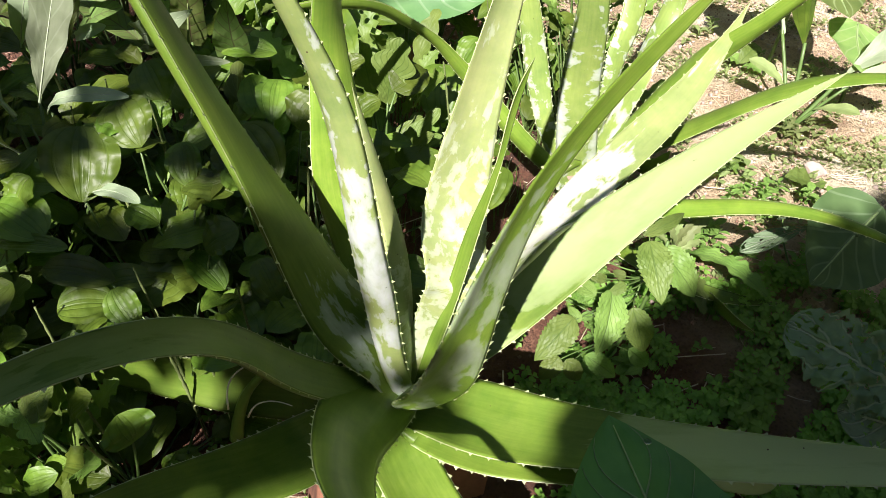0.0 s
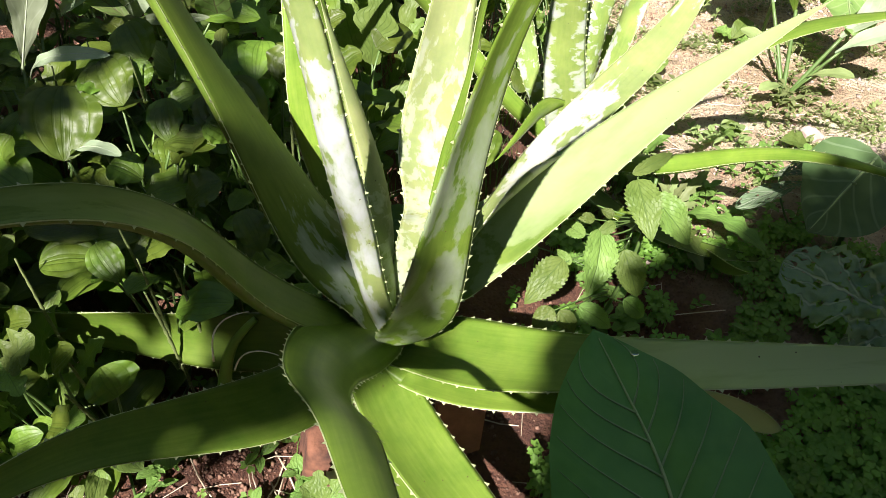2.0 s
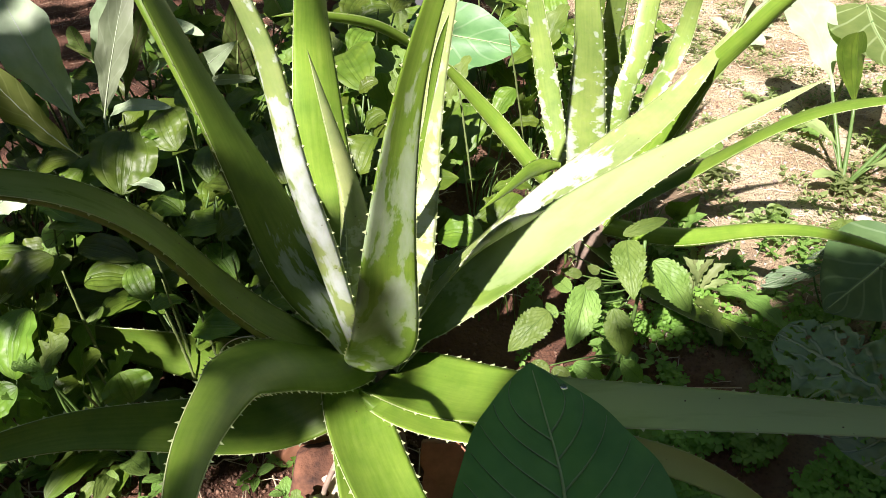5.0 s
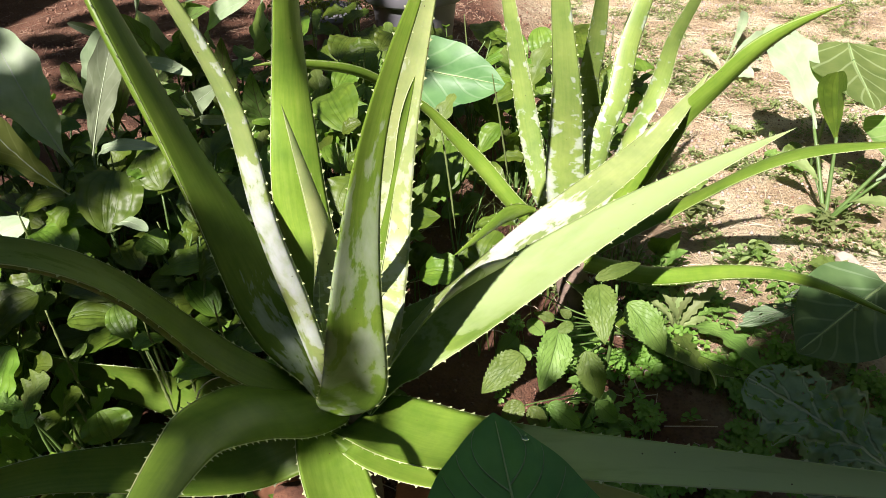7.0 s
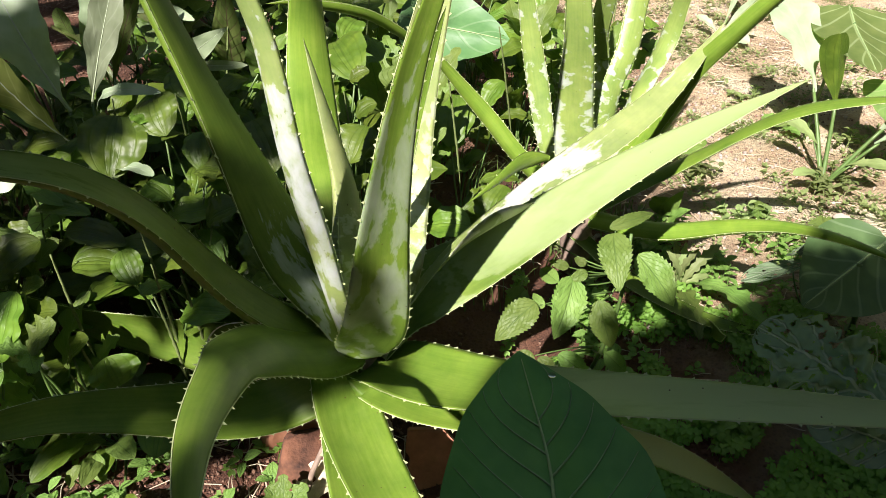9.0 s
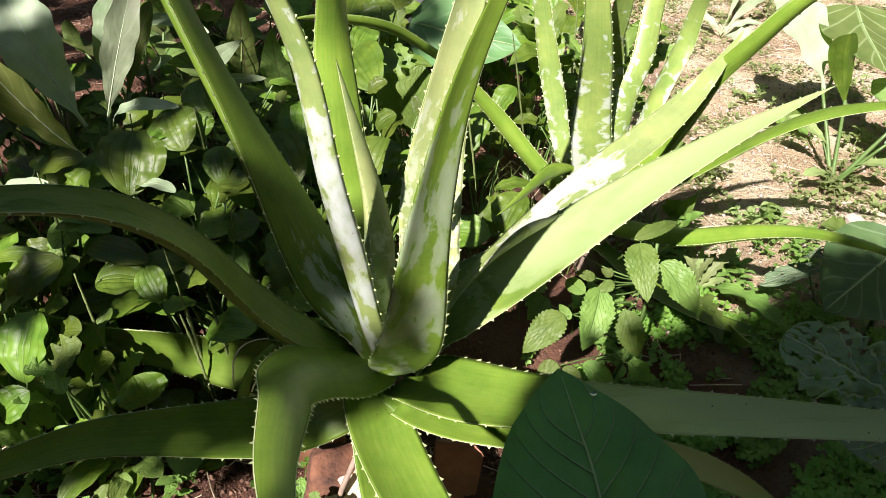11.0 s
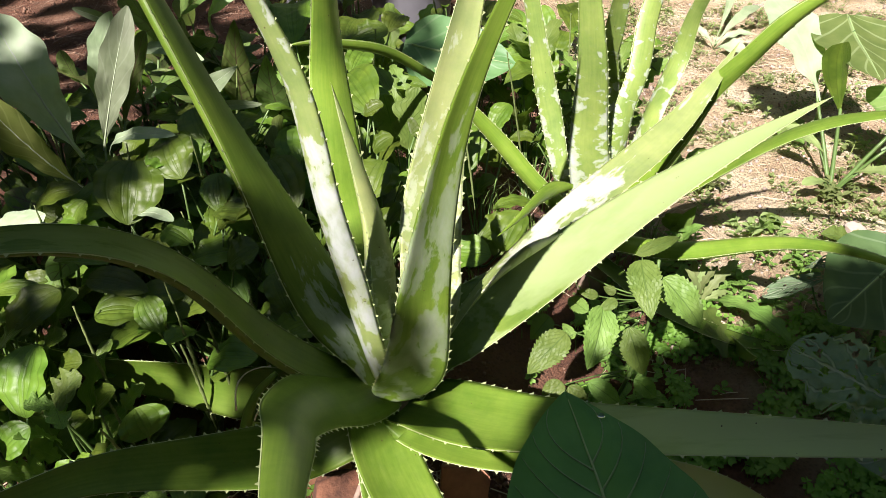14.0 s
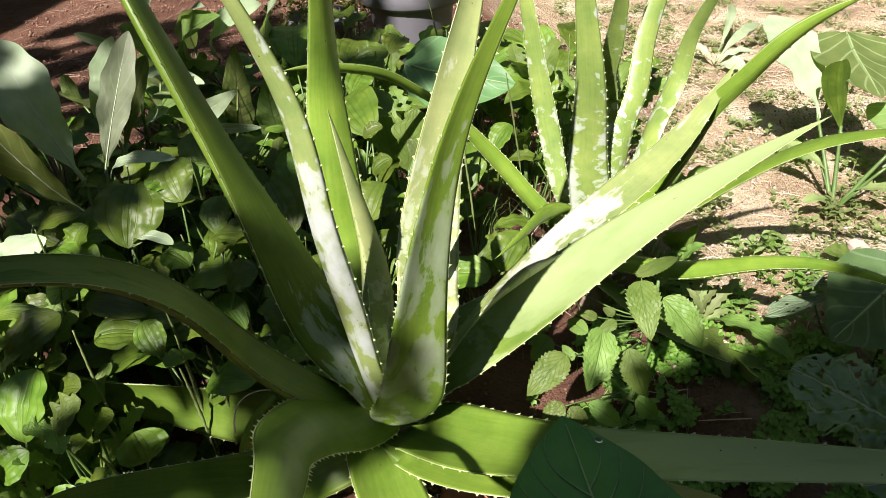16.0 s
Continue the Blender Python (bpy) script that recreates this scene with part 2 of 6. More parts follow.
ALOE_PALE = aloe_skin("aloe_pale_green", 0.92, [(0.0, -0.3), (0.22, -0.22), (0.42, 0.02), (0.7, 0.16)], (0.22, 0.295, 0.11), pale=0.06, grain=(0.5, 0.4))
ALOE_SMUDGED = aloe_skin("aloe_green_with_smudges", 0.82, [(0.0, -0.10), (0.12, -0.03), (0.28, 0.012), (0.40, -0.05), (0.52, -0.15), (0.7, -0.3)], (0.27, 0.34, 0.26), grain=(1.9, 0.8))
ALOE_MILKY = aloe_skin("aloe_pale_green_with_milky_bloom", 0.95, [(0.0, -0.12), (0.28, -0.05), (0.38, 0.12), (0.55, 0.13), (0.68, 0.0), (0.8, -0.12)], (0.50, 0.52, 0.42), pale=0.38, grain=(0.9, 0.8))
ALOE_FRONT = aloe_skin("aloe_green_with_bloom_at_the_base", 1.0, [(0.0, 0.0), (0.18, 0.0), (0.25, -0.08), (0.32, -0.06), (0.36, 0.07), (0.44, 0.07), (0.48, -0.06), (0.52, 0.03), (0.60, 0.0), (0.68, -0.12), (0.78, -0.3)], (0.235, 0.30, 0.18), edge=0.12, grain=(1.0, 1.3))
ALOE_WHITE = aloe_skin("aloe_white_with_bloom", 1.0, [(0.0, -0.03), (0.15, 0.03), (0.3, 0.12), (0.42, 0.10), (0.55, 0.0), (0.7, -0.08), (0.85, -0.12)], (0.40, 0.45, 0.39), pale=0.35, grain=(1.3, 1.7))
ALOE_CLOUDED = aloe_skin("aloe_pale_green_with_bloom", 1.0, [(0.0, 0.02), (0.4, 0.03), (0.6, -0.02), (0.8, -0.12)], (0.38, 0.44, 0.29), pale=0.5, grain=(1.3, 1.7))
ALOE_STREAKED = aloe_skin("aloe_green_with_some_bloom", 1.15, [(0.0, -0.07), (0.25, -0.13), (0.6, -0.18), (1.0, -0.26)], (0.40, 0.46, 0.37), pale=0.18, edge=0.65, grain=(0.9, 2.0))
TOOTH = plain("pale_tooth", (0.36, 0.43, 0.19), 0.5)
# The dark vein colour paints shade into the sunk lines of the leaf.
PLANTAIN = leaf_skin("plantain_leaf", (0.070, 0.138, 0.012), (0.175, 0.272, 0.030), vein=(0.05, 0.10, 0.010), rough=0.45, ribs=4.6, vein_amount=0.35, through_light=0.24, pucker=0.45, lengthwise=True, sink=0.5)
DOCK = leaf_skin("grey_green_leaf", (0.235, 0.330, 0.170), (0.325, 0.415, 0.245), vein=(0.46, 0.54, 0.38), rough=0.48, ribs=6.0, vein_amount=0.13, through_light=0.22, pucker=0.16, side=0.8, sink=0.15)
# Bright yellow-green imitates sun shining through one dock leaf.
BACKLIT = leaf_skin("leaf_coloured_as_backlit", (0.19, 0.28, 0.06), (0.27, 0.36, 0.095), vein=(0.36, 0.42, 0.16), rough=0.5, ribs=6.0, vein_amount=0.3, through_light=0.45, pucker=0.2, side=0.8, sink=0.2)
VEINED = leaf_skin("dark_veined_leaf", (0.09, 0.155, 0.036), (0.155, 0.23, 0.058), vein=(0.07, 0.02, 0.03), rough=0.42, ribs=9.0, vein_amount=0.6, through_light=0.3, pucker=0.3, side=0.5)
MINT = leaf_skin("serrated_leaf", (0.110, 0.205, 0.034), (0.170, 0.275, 0.056), vein=(0.055, 0.115, 0.022), rough=0.5, ribs=7.0, vein_amount=0.5, through_light=0.25, pucker=0.5, side=1.5)
KALE = leaf_skin("kale_leaf", (0.095, 0.170, 0.075), (0.165, 0.250, 0.125), vein=(0.38, 0.45, 0.30), rough=0.46, ribs=5.0, vein_amount=0.7, through_light=0.18, pucker=0.9)
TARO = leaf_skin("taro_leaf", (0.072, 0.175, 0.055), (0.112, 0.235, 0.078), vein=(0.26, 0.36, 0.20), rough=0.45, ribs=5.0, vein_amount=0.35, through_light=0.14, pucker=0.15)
# Lighter copy of the taro leaf, with sunshine put into its green.
TARO_SUNNY = leaf_skin("taro_leaf_sunlit_copy", (0.15, 0.26, 0.065), (0.21, 0.32, 0.09), vein=(0.36, 0.46, 0.22), rough=0.5, ribs=5.0, vein_amount=0.6, through_light=0.3, pucker=0.15)
ROCKET = leaf_skin("lobed_weed_leaf", (0.105, 0.195, 0.028), (0.185, 0.29, 0.055), vein=(0.22, 0.31, 0.10), rough=0.48, ribs=6.0, vein_amount=0.3, through_light=0.33, pucker=0.35, side=1.0)
CLOVER = leaf_skin("clover_leaf", (0.10, 0.225, 0.026), (0.165, 0.31, 0.046), rough=0.5, vein_amount=0.1, through_light=0.3, pucker=0.2)
PALE_WEED = leaf_skin("pale_weed_leaf", (0.15, 0.205, 0.065), (0.23, 0.295, 0.105), rough=0.55, vein_amount=0.1, through_light=0.3, pucker=0.2)
PALE_RIB = plain("pale_midrib", (0.36, 0.44, 0.27), 0.5, 0.15, 60)
STALK = plain("green_stalk", (0.085, 0.155, 0.035), 0.45, 0.2, 60)
SPIKE = plain("seed_spike", (0.12, 0.165, 0.045), 0.7, 0.35, 300)
LITTER = plain("brown_litter", (0.27, 0.18, 0.11), 0.85, 0.5, 40)
WITHERED = plain("withered_skin", (0.72, 0.72, 0.55), 0.6, 0.15, 60)
STRAW = plain("dry_straw", (0.50, 0.42, 0.27), 0.7, 0.3, 60)
CLOD = plain("soil_clods", (0.20, 0.115, 0.068), 0.95, 0.45, 30, bump=0.6)
PEBBLE = plain("pale_pebbles", (0.34, 0.28, 0.215), 0.85, 0.35, 25, bump=0.4)
TERRACOTTA = plain("broken_terracotta", (0.42, 0.20, 0.105), 0.85, 0.3, 26, bump=0.4)
ROCK = plain("brown_rock", (0.115, 0.050, 0.024), 0.9, 0.7, 30, bump=1.0)
STICK = plain("grey_stick", (0.22, 0.165, 0.115), 0.85, 0.35, 40, bump=0.5)
WALL = plain("dark_green_blocker", (0.05, 0.075, 0.03), 0.9, 0.3, 3.0, bump=0.5)
POT = plain("grey_plastic_pot", (0.15, 0.152, 0.157), 0.45, 0.12, 12, bump=0.1)
FERN = leaf_skin("fern_frond", (0.13, 0.20, 0.03), (0.20, 0.29, 0.05), rough=0.55, vein_amount=0.1, through_light=0.3)
DARK_LEAF = leaf_skin("dark_glossy_leaf", (0.056, 0.155, 0.028), (0.084, 0.208, 0.042), vein=(0.10, 0.20, 0.05), rough=0.45, ribs=6.0, vein_amount=0.0, through_light=0.12, pucker=0.15)


# ---- building helpers ----
def bspline(points, m):
    """A clamped cubic curve through the control rows, at m even parameters."""
    p = np.array(points, float)
    n, k = len(p), 3
    knots = np.concatenate([np.zeros(k), np.linspace(0, 1, n - k + 1), np.ones(k)])
    u = np.linspace(0, 1, m)
    b = np.array([(u >= knots[i]) & (u < knots[i + 1]) for i in range(len(knots) - 1)], float).T
    b[-1, n - 1] = 1
    for d in range(1, k + 1):
        c = np.zeros((m, len(knots) - 1 - d))
        for i in range(len(knots) - 1 - d):
            left, right = knots[i + d] - knots[i], knots[i + d + 1] - knots[i + 1]
            if left > 0:
                c[:, i] += (u - knots[i]) / left * b[:, i]
            if right > 0:
                c[:, i] += (knots[i + d + 1] - u) / right * b[:, i + 1]
        b = c
    return b[:, :n] @ p


def solid(name, verts, faces, mat, parent=None, label="", uvs=None, smooth=True):
    """One mesh object from computed vertices; uvs: one pair a vertex."""
    me = bpy.data.meshes.new(name)
    me.from_pydata([tuple(v) for v in verts], [], faces)
    me.update()
    if uvs is not None:
        layer = me.uv_layers.new(name="UVMap")
        idx = np.empty(len(me.loops), int)
        me.loops.foreach_get("vertex_index", idx)
        layer.data.foreach_set("uv", np.array(uvs, float)[idx].ravel())
    if smooth:
        me.polygons.foreach_set("use_smooth", [True] * len(me.polygons))
    me.materials.append(mat)
    ob = new(name, me)
    if parent is not None:
        ob.parent = parent
        ob.matrix_parent_inverse = parent.matrix_basis.inverted()
    if label:
        tagged(ob, label)
    return ob


def part(name, bm, mat, parent=None, label="", smooth=True):
    me = bpy.data.meshes.new(name)
    bm.to_mesh(me)
    bm.free()
    if smooth:
        me.polygons.foreach_set("use_smooth", [True] * len(me.polygons))
    me.materials.append(mat)
    ob = new(name, me)
    if parent is not None:
        ob.parent = parent
        ob.matrix_parent_inverse = parent.matrix_basis.inverted()
    if label:
        tagged(ob, label)
    return ob


def empty(name, place, label, category, group=""):
    ob = new(name)
    ob.empty_display_size = 0.05
    ob.matrix_basis = Matrix.Translation(place)
    return tagged(ob, label, category, group)


def unit(v):
    return v / np.maximum(np.linalg.norm(v, axis=-1, keepdims=True), 1e-9)


def ground_height(x, y):
    v = Vector((x * 2.2, y * 2.2, 0.3))
    h = 0.022 * noise.noise(v) + 0.010 * noise.noise(v * 4.1) + 0.004 * noise.noise(v * 13.0)
    bank = 0.20 * max(0.0, min(1.0, (0.30 - x) / 0.5)) * max(0.0, min(1.0, (y - 0.72) / 0.6))
    return h + bank


def aloe_leaf(plant, rows, centre, mat, thick=0.24, m=44, teeth=0.019, bulge=0.10, label=""):
    """A fleshy leaf: rows of spine point and half-width vector; a shallow channel on the side that faces the plant's
    axis, a rounded keel on the other, and a row of small pale teeth along each margin."""
    r = bspline(rows, m)
    spine, half = r[:, :3], r[:, 3:]
    along = unit(np.gradient(spine, axis=0))
    half = half - (half * along).sum(1, keepdims=True) * along
    width = np.linalg.norm(half, axis=1)
    width[-1] = max(width[-1], 0.0004)
    across = unit(half)
    inward = np.cross(along, across)
    middle = m // 3
    aim = np.array(centre) + np.array((0, 0, 0.55)) - spine[middle]
    if inward[middle] @ aim < 0:
        inward = -inward
    k = 8
    verts, uvs = [], []
    s = np.linspace(0, 1, m)
    ring = 4 * k
    for i in range(m):
        w = width[i]
        t = thick * 2 * w * (0.75 + 0.25 * (1 - s[i])) + 0.0015
        d = bulge * 2 * w
        for j in range(ring):
            if j <= 2 * k:
                u = 1 - j / k
                z = -d * (1 - u * u)
            else:
                u = -1 + (j - 2 * k) / k
                z = -d * (1 - u * u) - t * (1 - u * u) ** 0.62
            verts.append(spine[i] + across[i] * w * u + inward[i] * z)
            uvs.append((0.5 + 0.5 * u * (0.3 + w * 10), s[i] * 3))
    faces = []
    for i in range(m - 1):
        a, b = i * ring, (i + 1) * ring
        for j in range(ring):
            n = (j + 1) % ring
            faces.append((a + j, a + n, b + n, b + j))
    faces.append(tuple(range(ring)))
    faces.append(tuple(reversed(range((m - 1) * ring, m * ring))))
    leaf = solid("leaf", verts, faces, mat, plant, label, uvs)
    # teeth
    tv, tf = [], []
    length = np.concatenate([[0], np.cumsum(np.linalg.norm(np.diff(spine, axis=0), axis=1))])
    rng = random.Random(len(rows) * 31 + int(abs(spine[0, 0]) * 1000))
    for side in (1, -1):
        at = 0.03
        while at < length[-1] * 0.97:
            q = [np.interp(at, length, c) for c in (*spine.T, *across.T, *along.T, width, *inward.T)]
            p, a, l, w, n = np.array(q[:3]), unit(np.array(q[3:6])), unit(np.array(q[6:9])), q[9], unit(np.array(q[10:13]))
            big = min(1.0, 0.45 + w * 16) * rng.uniform(0.75, 1.15)
            root = p + side * a * w * 0.985
            h, b = 0.0044 * big, 0.0034 * big
            base = [root + l * b, root - l * b * 0.9 + n * 0.0008 * big, root - l * b * 0.3 - n * 0.0016 * big]
            tip = root + side * a * h + l * h * 0.45
            o = len(tv)
            tv += [*base, tip]
            tf += [(o, o + 1, o + 3), (o + 1, o + 2, o + 3), (o + 2, o, o + 3)]
            at += 0.85 * teeth * rng.uniform(0.8, 1.2) * (0.75 + 0.5 * at / length[-1])
    # pale rim along both margins
    for side in (1, -1):
        for i in range(m - 1):
            o = len(tv)
            for c in (i, i + 1):
                edge = spine[c] + side * across[c] * width[c]
                tv += [edge - side * across[c] * 0.0004 + inward[c] * 0.0005, edge + side * across[c] * 0.0003]
            tf.append((o, o + 1, o + 3, o + 2))
    tagged(solid("teeth", tv, tf, TOOTH, leaf, "row of small pale teeth", smooth=False), kind="stuff")
    return leaf


# ---- ground ----
def build_ground():
    def axis(lo, hi, near_lo, near_hi, step):
        a = list(np.arange(near_lo, near_hi, step))
        d, x = step, near_hi
        while x < hi:
            a.append(x)
            d *= 1.35
            x += d
        a.append(hi)
        d, x = step, near_lo - step
        b = []
        while x > lo:
            b.append(x)
            d *= 1.35
            x -= d
        b.append(lo)
        return np.array(sorted(b) + a)

    xs, ys = axis(-400, 400, -1.3, 2.2, 0.018), axis(-400, 400, -0.1, 3.0, 0.018)
    verts = [(x, y, ground_height(x, y) if abs(x) < 9 and abs(y) < 9 else 0.0) for y in ys for x in xs]
    nx = len(xs)
    faces = [(j * nx + i, j * nx + i + 1, (j + 1) * nx + i + 1, (j + 1) * nx + i) for j in range(len(ys) - 1) for i in range(nx - 1)]
    ground = solid("ground", verts, faces, SOIL)
    tagged(ground, "red-brown garden soil, dry and crumbly on the path", "soil", kind="structure")


build_ground()


def wall(name, lo, hi):
    """An unseen wall with slightly rounded edges, added to block light from the low sky."""
    bm = bmesh.new()
    bmesh.ops.create_cube(bm, size=1.0)
    size = [h - l for l, h in zip(lo, hi)]
    bmesh.ops.scale(bm, vec=size, verts=bm.verts)
    bmesh.ops.translate(bm, vec=[(l + h) / 2 for l, h in zip(lo, hi)], verts=bm.verts)
    bmesh.ops.bevel(bm, geom=list(bm.edges), offset=0.02, segments=2, affect="EDGES")
    return tagged(part(name, bm, WALL, smooth=False), "unseen dark green wall added to block low sky light", "wall", kind="structure")


# Added on all four sides so that fill light comes from overhead.
wall("wall_south", (-3.4, -4.2, -0.1), (2.6, -4.0, 3.7))
wall("wall_west", (-3.4, -4.0, -0.1), (-3.2, 4.4, 3.7))
wall("wall_east", (2.4, -4.0, -0.1), (2.6, 4.4, 3.5))
wall("wall_north", (-3.4, 4.4, -0.1), (2.6, 4.6, 3.5))
# ---- the aloe plants ----
main_aloe = empty("aloe_plant", (-0.052, 0.575, ground_height(-0.052, 0.575)), "large aloe plant with thick toothed green leaves", "aloe plant", "aloe plants")
aloe_leaf(main_aloe, [
    (-0.056, 0.578, 0.297, -0.002, 0.036, 0.028),
    (-0.076, 0.581, 0.347, -0.003, 0.040, 0.030),
    (-0.100, 0.584, 0.407, -0.003, 0.042, 0.033),
    (-0.139, 0.566, 0.470, 0.014, 0.045, 0.020),
    (-0.181, 0.589, 0.561, 0.010, 0.043, 0.003),
    (-0.234, 0.603, 0.686, -0.002, 0.039, -0.013),
    (-0.309, 0.643, 0.827, -0.006, 0.043, -0.028),
    (-0.359, 0.669, 0.922, -0.003, 0.025, -0.017),
    (-0.413, 0.702, 1.013, -0.000, 0.001, -0.000),
], (-0.052, 0.575, 0.285), ALOE_SMUDGED, thick=0.30, bulge=-0.10, teeth=0.03)
aloe_leaf(main_aloe, [
    (-0.057, 0.572, 0.306, 0.015, -0.015, 0.025),
    (-0.075, 0.559, 0.390, 0.015, -0.015, 0.025),
    (-0.084, 0.532, 0.537, 0.020, -0.008, 0.014),
    (-0.096, 0.491, 0.671, 0.016, -0.009, 0.005),
    (-0.111, 0.521, 0.791, 0.016, -0.007, 0.002),
    (-0.152, 0.499, 0.904, 0.010, -0.006, 0.001),
    (-0.179, 0.485, 0.978, 0.006, -0.003, 0.001),
    (-0.213, 0.454, 1.043, 0.000, -0.000, 0.000),
], (-0.052, 0.575, 0.285), ALOE_WHITE, thick=0.2, teeth=0.03)
aloe_leaf(main_aloe, [
    (-0.058, 0.587, 0.299, 0.033, 0.012, 0.006),
    (-0.092, 0.652, 0.371, 0.033, 0.012, 0.006),
    (-0.131, 0.730, 0.457, 0.033, 0.012, 0.006),
    (-0.152, 0.742, 0.546, 0.036, 0.021, 0.002),
    (-0.155, 0.767, 0.629, 0.027, 0.026, 0.001),
    (-0.168, 0.811, 0.704, 0.017, 0.030, 0.007),
    (-0.163, 0.817, 0.789, 0.011, 0.033, 0.021),
    (-0.157, 0.823, 0.899, 0.007, 0.020, 0.013),
    (-0.140, 0.803, 1.006, 0.000, 0.001, 0.000),
], (-0.052, 0.575, 0.285), ALOE_LIT, thick=0.2, bulge=-0.13, teeth=0.03)
aloe_leaf(main_aloe, [
    (-0.052, 0.572, 0.299, 0.001, 0.006, -0.037),
    (-0.054, 0.572, 0.372, 0.008, 0.014, -0.033),
    (-0.058, 0.575, 0.440, 0.010, 0.017, -0.031),
    (-0.062, 0.592, 0.469, 0.012, 0.020, -0.029),
    (-0.070, 0.637, 0.528, 0.012, 0.021, -0.019),
    (-0.095, 0.644, 0.623, 0.008, 0.008, -0.008),
    (-0.121, 0.653, 0.739, 0.000, -0.000, 0.000),
], (-0.052, 0.575, 0.285), ALOE_CLOUDED, thick=0.55, bulge=-0.13, teeth=0.03)
aloe_leaf(main_aloe, [
    (-0.044, 0.572, 0.310, 0.026, -0.008, -0.014),
    (-0.022, 0.572, 0.400, 0.032, -0.008, -0.018),
    (-0.002, 0.570, 0.470, 0.036, -0.009, -0.022),
    (0.006, 0.565, 0.527, 0.038, -0.009, -0.025),
    (-0.009, 0.652, 0.540, 0.042, 0.002, -0.011),
    (0.009, 0.672, 0.673, 0.028, 0.008, -0.003),
    (0.049, 0.724, 0.850, 0.014, 0.010, 0.001),
    (0.066, 0.746, 0.925, 0.008, 0.006, 0.001),
    (0.086, 0.773, 0.997, 0.000, 0.000, 0.000),
], (-0.052, 0.575, 0.285), ALOE_CLOUDED, thick=0.2, teeth=0.03)
aloe_leaf(main_aloe, [
    (-0.048, 0.575, 0.302, 0.008, -0.008, 0.006),
    (-0.028, 0.573, 0.389, 0.008, -0.008, 0.006),
    (-0.005, 0.571, 0.492, 0.008, -0.008, 0.006),
    (0.015, 0.591, 0.602, 0.007, -0.007, 0.000),
    (0.038, 0.582, 0.693, 0.000, 0.000, -0.003),
    (0.044, 0.604, 0.759, 0.006, 0.004, -0.005),
    (0.059, 0.607, 0.800, 0.000, 0.000, -0.000),
], (-0.052, 0.575, 0.285), ALOE, thick=0.12, teeth=0.03)
aloe_leaf(main_aloe, [
    (-0.060, 0.523, 0.343, 0.004, 0.001, -0.002),
    (-0.055, 0.521, 0.350, 0.022, 0.007, -0.012),
    (-0.042, 0.517, 0.365, 0.030, 0.010, -0.018),
    (-0.010, 0.503, 0.404, 0.041, 0.020, -0.020),
    (0.008, 0.457, 0.567, 0.026, 0.020, -0.014),
    (0.046, 0.428, 0.802, 0.009, 0.006, -0.005),
    (0.109, 0.384, 0.949, 0.006, -0.003, 0.001),
    (0.117, 0.380, 0.965, 0.003, -0.002, 0.001),
    (0.126, 0.374, 0.980, 0.000, -0.000, 0.000),
], (-0.052, 0.575, 0.285), ALOE_FRONT, thick=0.2, bulge=-0.26, teeth=0.03)
aloe_leaf(main_aloe, [
    (-0.041, 0.581, 0.302, 0.029, 0.015, 0.030),
    (0.019, 0.615, 0.394, 0.029, 0.015, 0.030),
    (0.090, 0.680, 0.485, 0.029, 0.015, 0.030),
    (0.139, 0.774, 0.444, 0.031, -0.012, 0.008),
    (0.258, 0.886, 0.497, 0.026, -0.020, -0.007),
    (0.396, 1.009, 0.556, 0.015, -0.011, -0.011),
    (0.473, 1.117, 0.642, -0.000, 0.000, -0.000),
], (-0.052, 0.575, 0.285), ALOE_MILKY, thick=0.2, teeth=0.03)
aloe_leaf(main_aloe, [
    (-0.041, 0.588, 0.300, 0.011, -0.038, -0.020),
    (0.003, 0.641, 0.361, 0.015, -0.052, -0.028),
    (0.022, 0.622, 0.391, 0.029, -0.043, -0.019),
    (0.159, 0.715, 0.432, 0.026, -0.032, -0.011),
    (0.354, 0.827, 0.551, 0.017, -0.017, -0.007),
    (0.585, 0.957, 0.613, 0.000, 0.000, -0.000),
], (-0.052, 0.575, 0.285), ALOE_PALE, thick=0.2, teeth=0.03)
aloe_leaf(main_aloe, [
    (-0.044, 0.572, 0.291, -0.027, -0.035, -0.004),
    (-0.012, 0.559, 0.313, -0.034, -0.043, -0.005),
    (0.061, 0.513, 0.331, -0.033, -0.045, -0.013),
    (0.180, 0.457, 0.387, -0.027, -0.030, -0.011),
    (0.320, 0.389, 0.468, -0.024, -0.020, -0.014),
    (0.500, 0.356, 0.509, -0.029, -0.006, -0.014),
    (0.638, 0.330, 0.540, -0.017, -0.004, -0.008),
    (0.782, 0.322, 0.550, -0.001, -0.000, -0.000),
], (-0.052, 0.575, 0.285), ALOE_SKYLIT, thick=0.2, teeth=0.03)
aloe_leaf(main_aloe, [
    (-0.057, 0.578, 0.290, 0.041, -0.017, -0.009),
    (-0.075, 0.588, 0.311, 0.047, -0.019, -0.010),
    (-0.110, 0.507, 0.351, 0.046, -0.023, -0.024),
    (-0.116, 0.420, 0.449, 0.035, -0.016, -0.023),
    (-0.105, 0.296, 0.545, 0.028, -0.006, -0.014),
    (-0.056, 0.209, 0.634, 0.021, -0.002, -0.007),
    (-0.032, 0.103, 0.685, 0.014, -0.001, -0.001),
    (0.017, 0.010, 0.743, 0.008, -0.000, 0.003),
    (0.028, -0.010, 0.756, 0.005, -0.000, 0.002),
    (0.041, -0.027, 0.768, 0.000, -0.000, 0.000),
], (-0.052, 0.575, 0.285), ALOE, thick=0.2, bulge=-0.13, teeth=0.03)
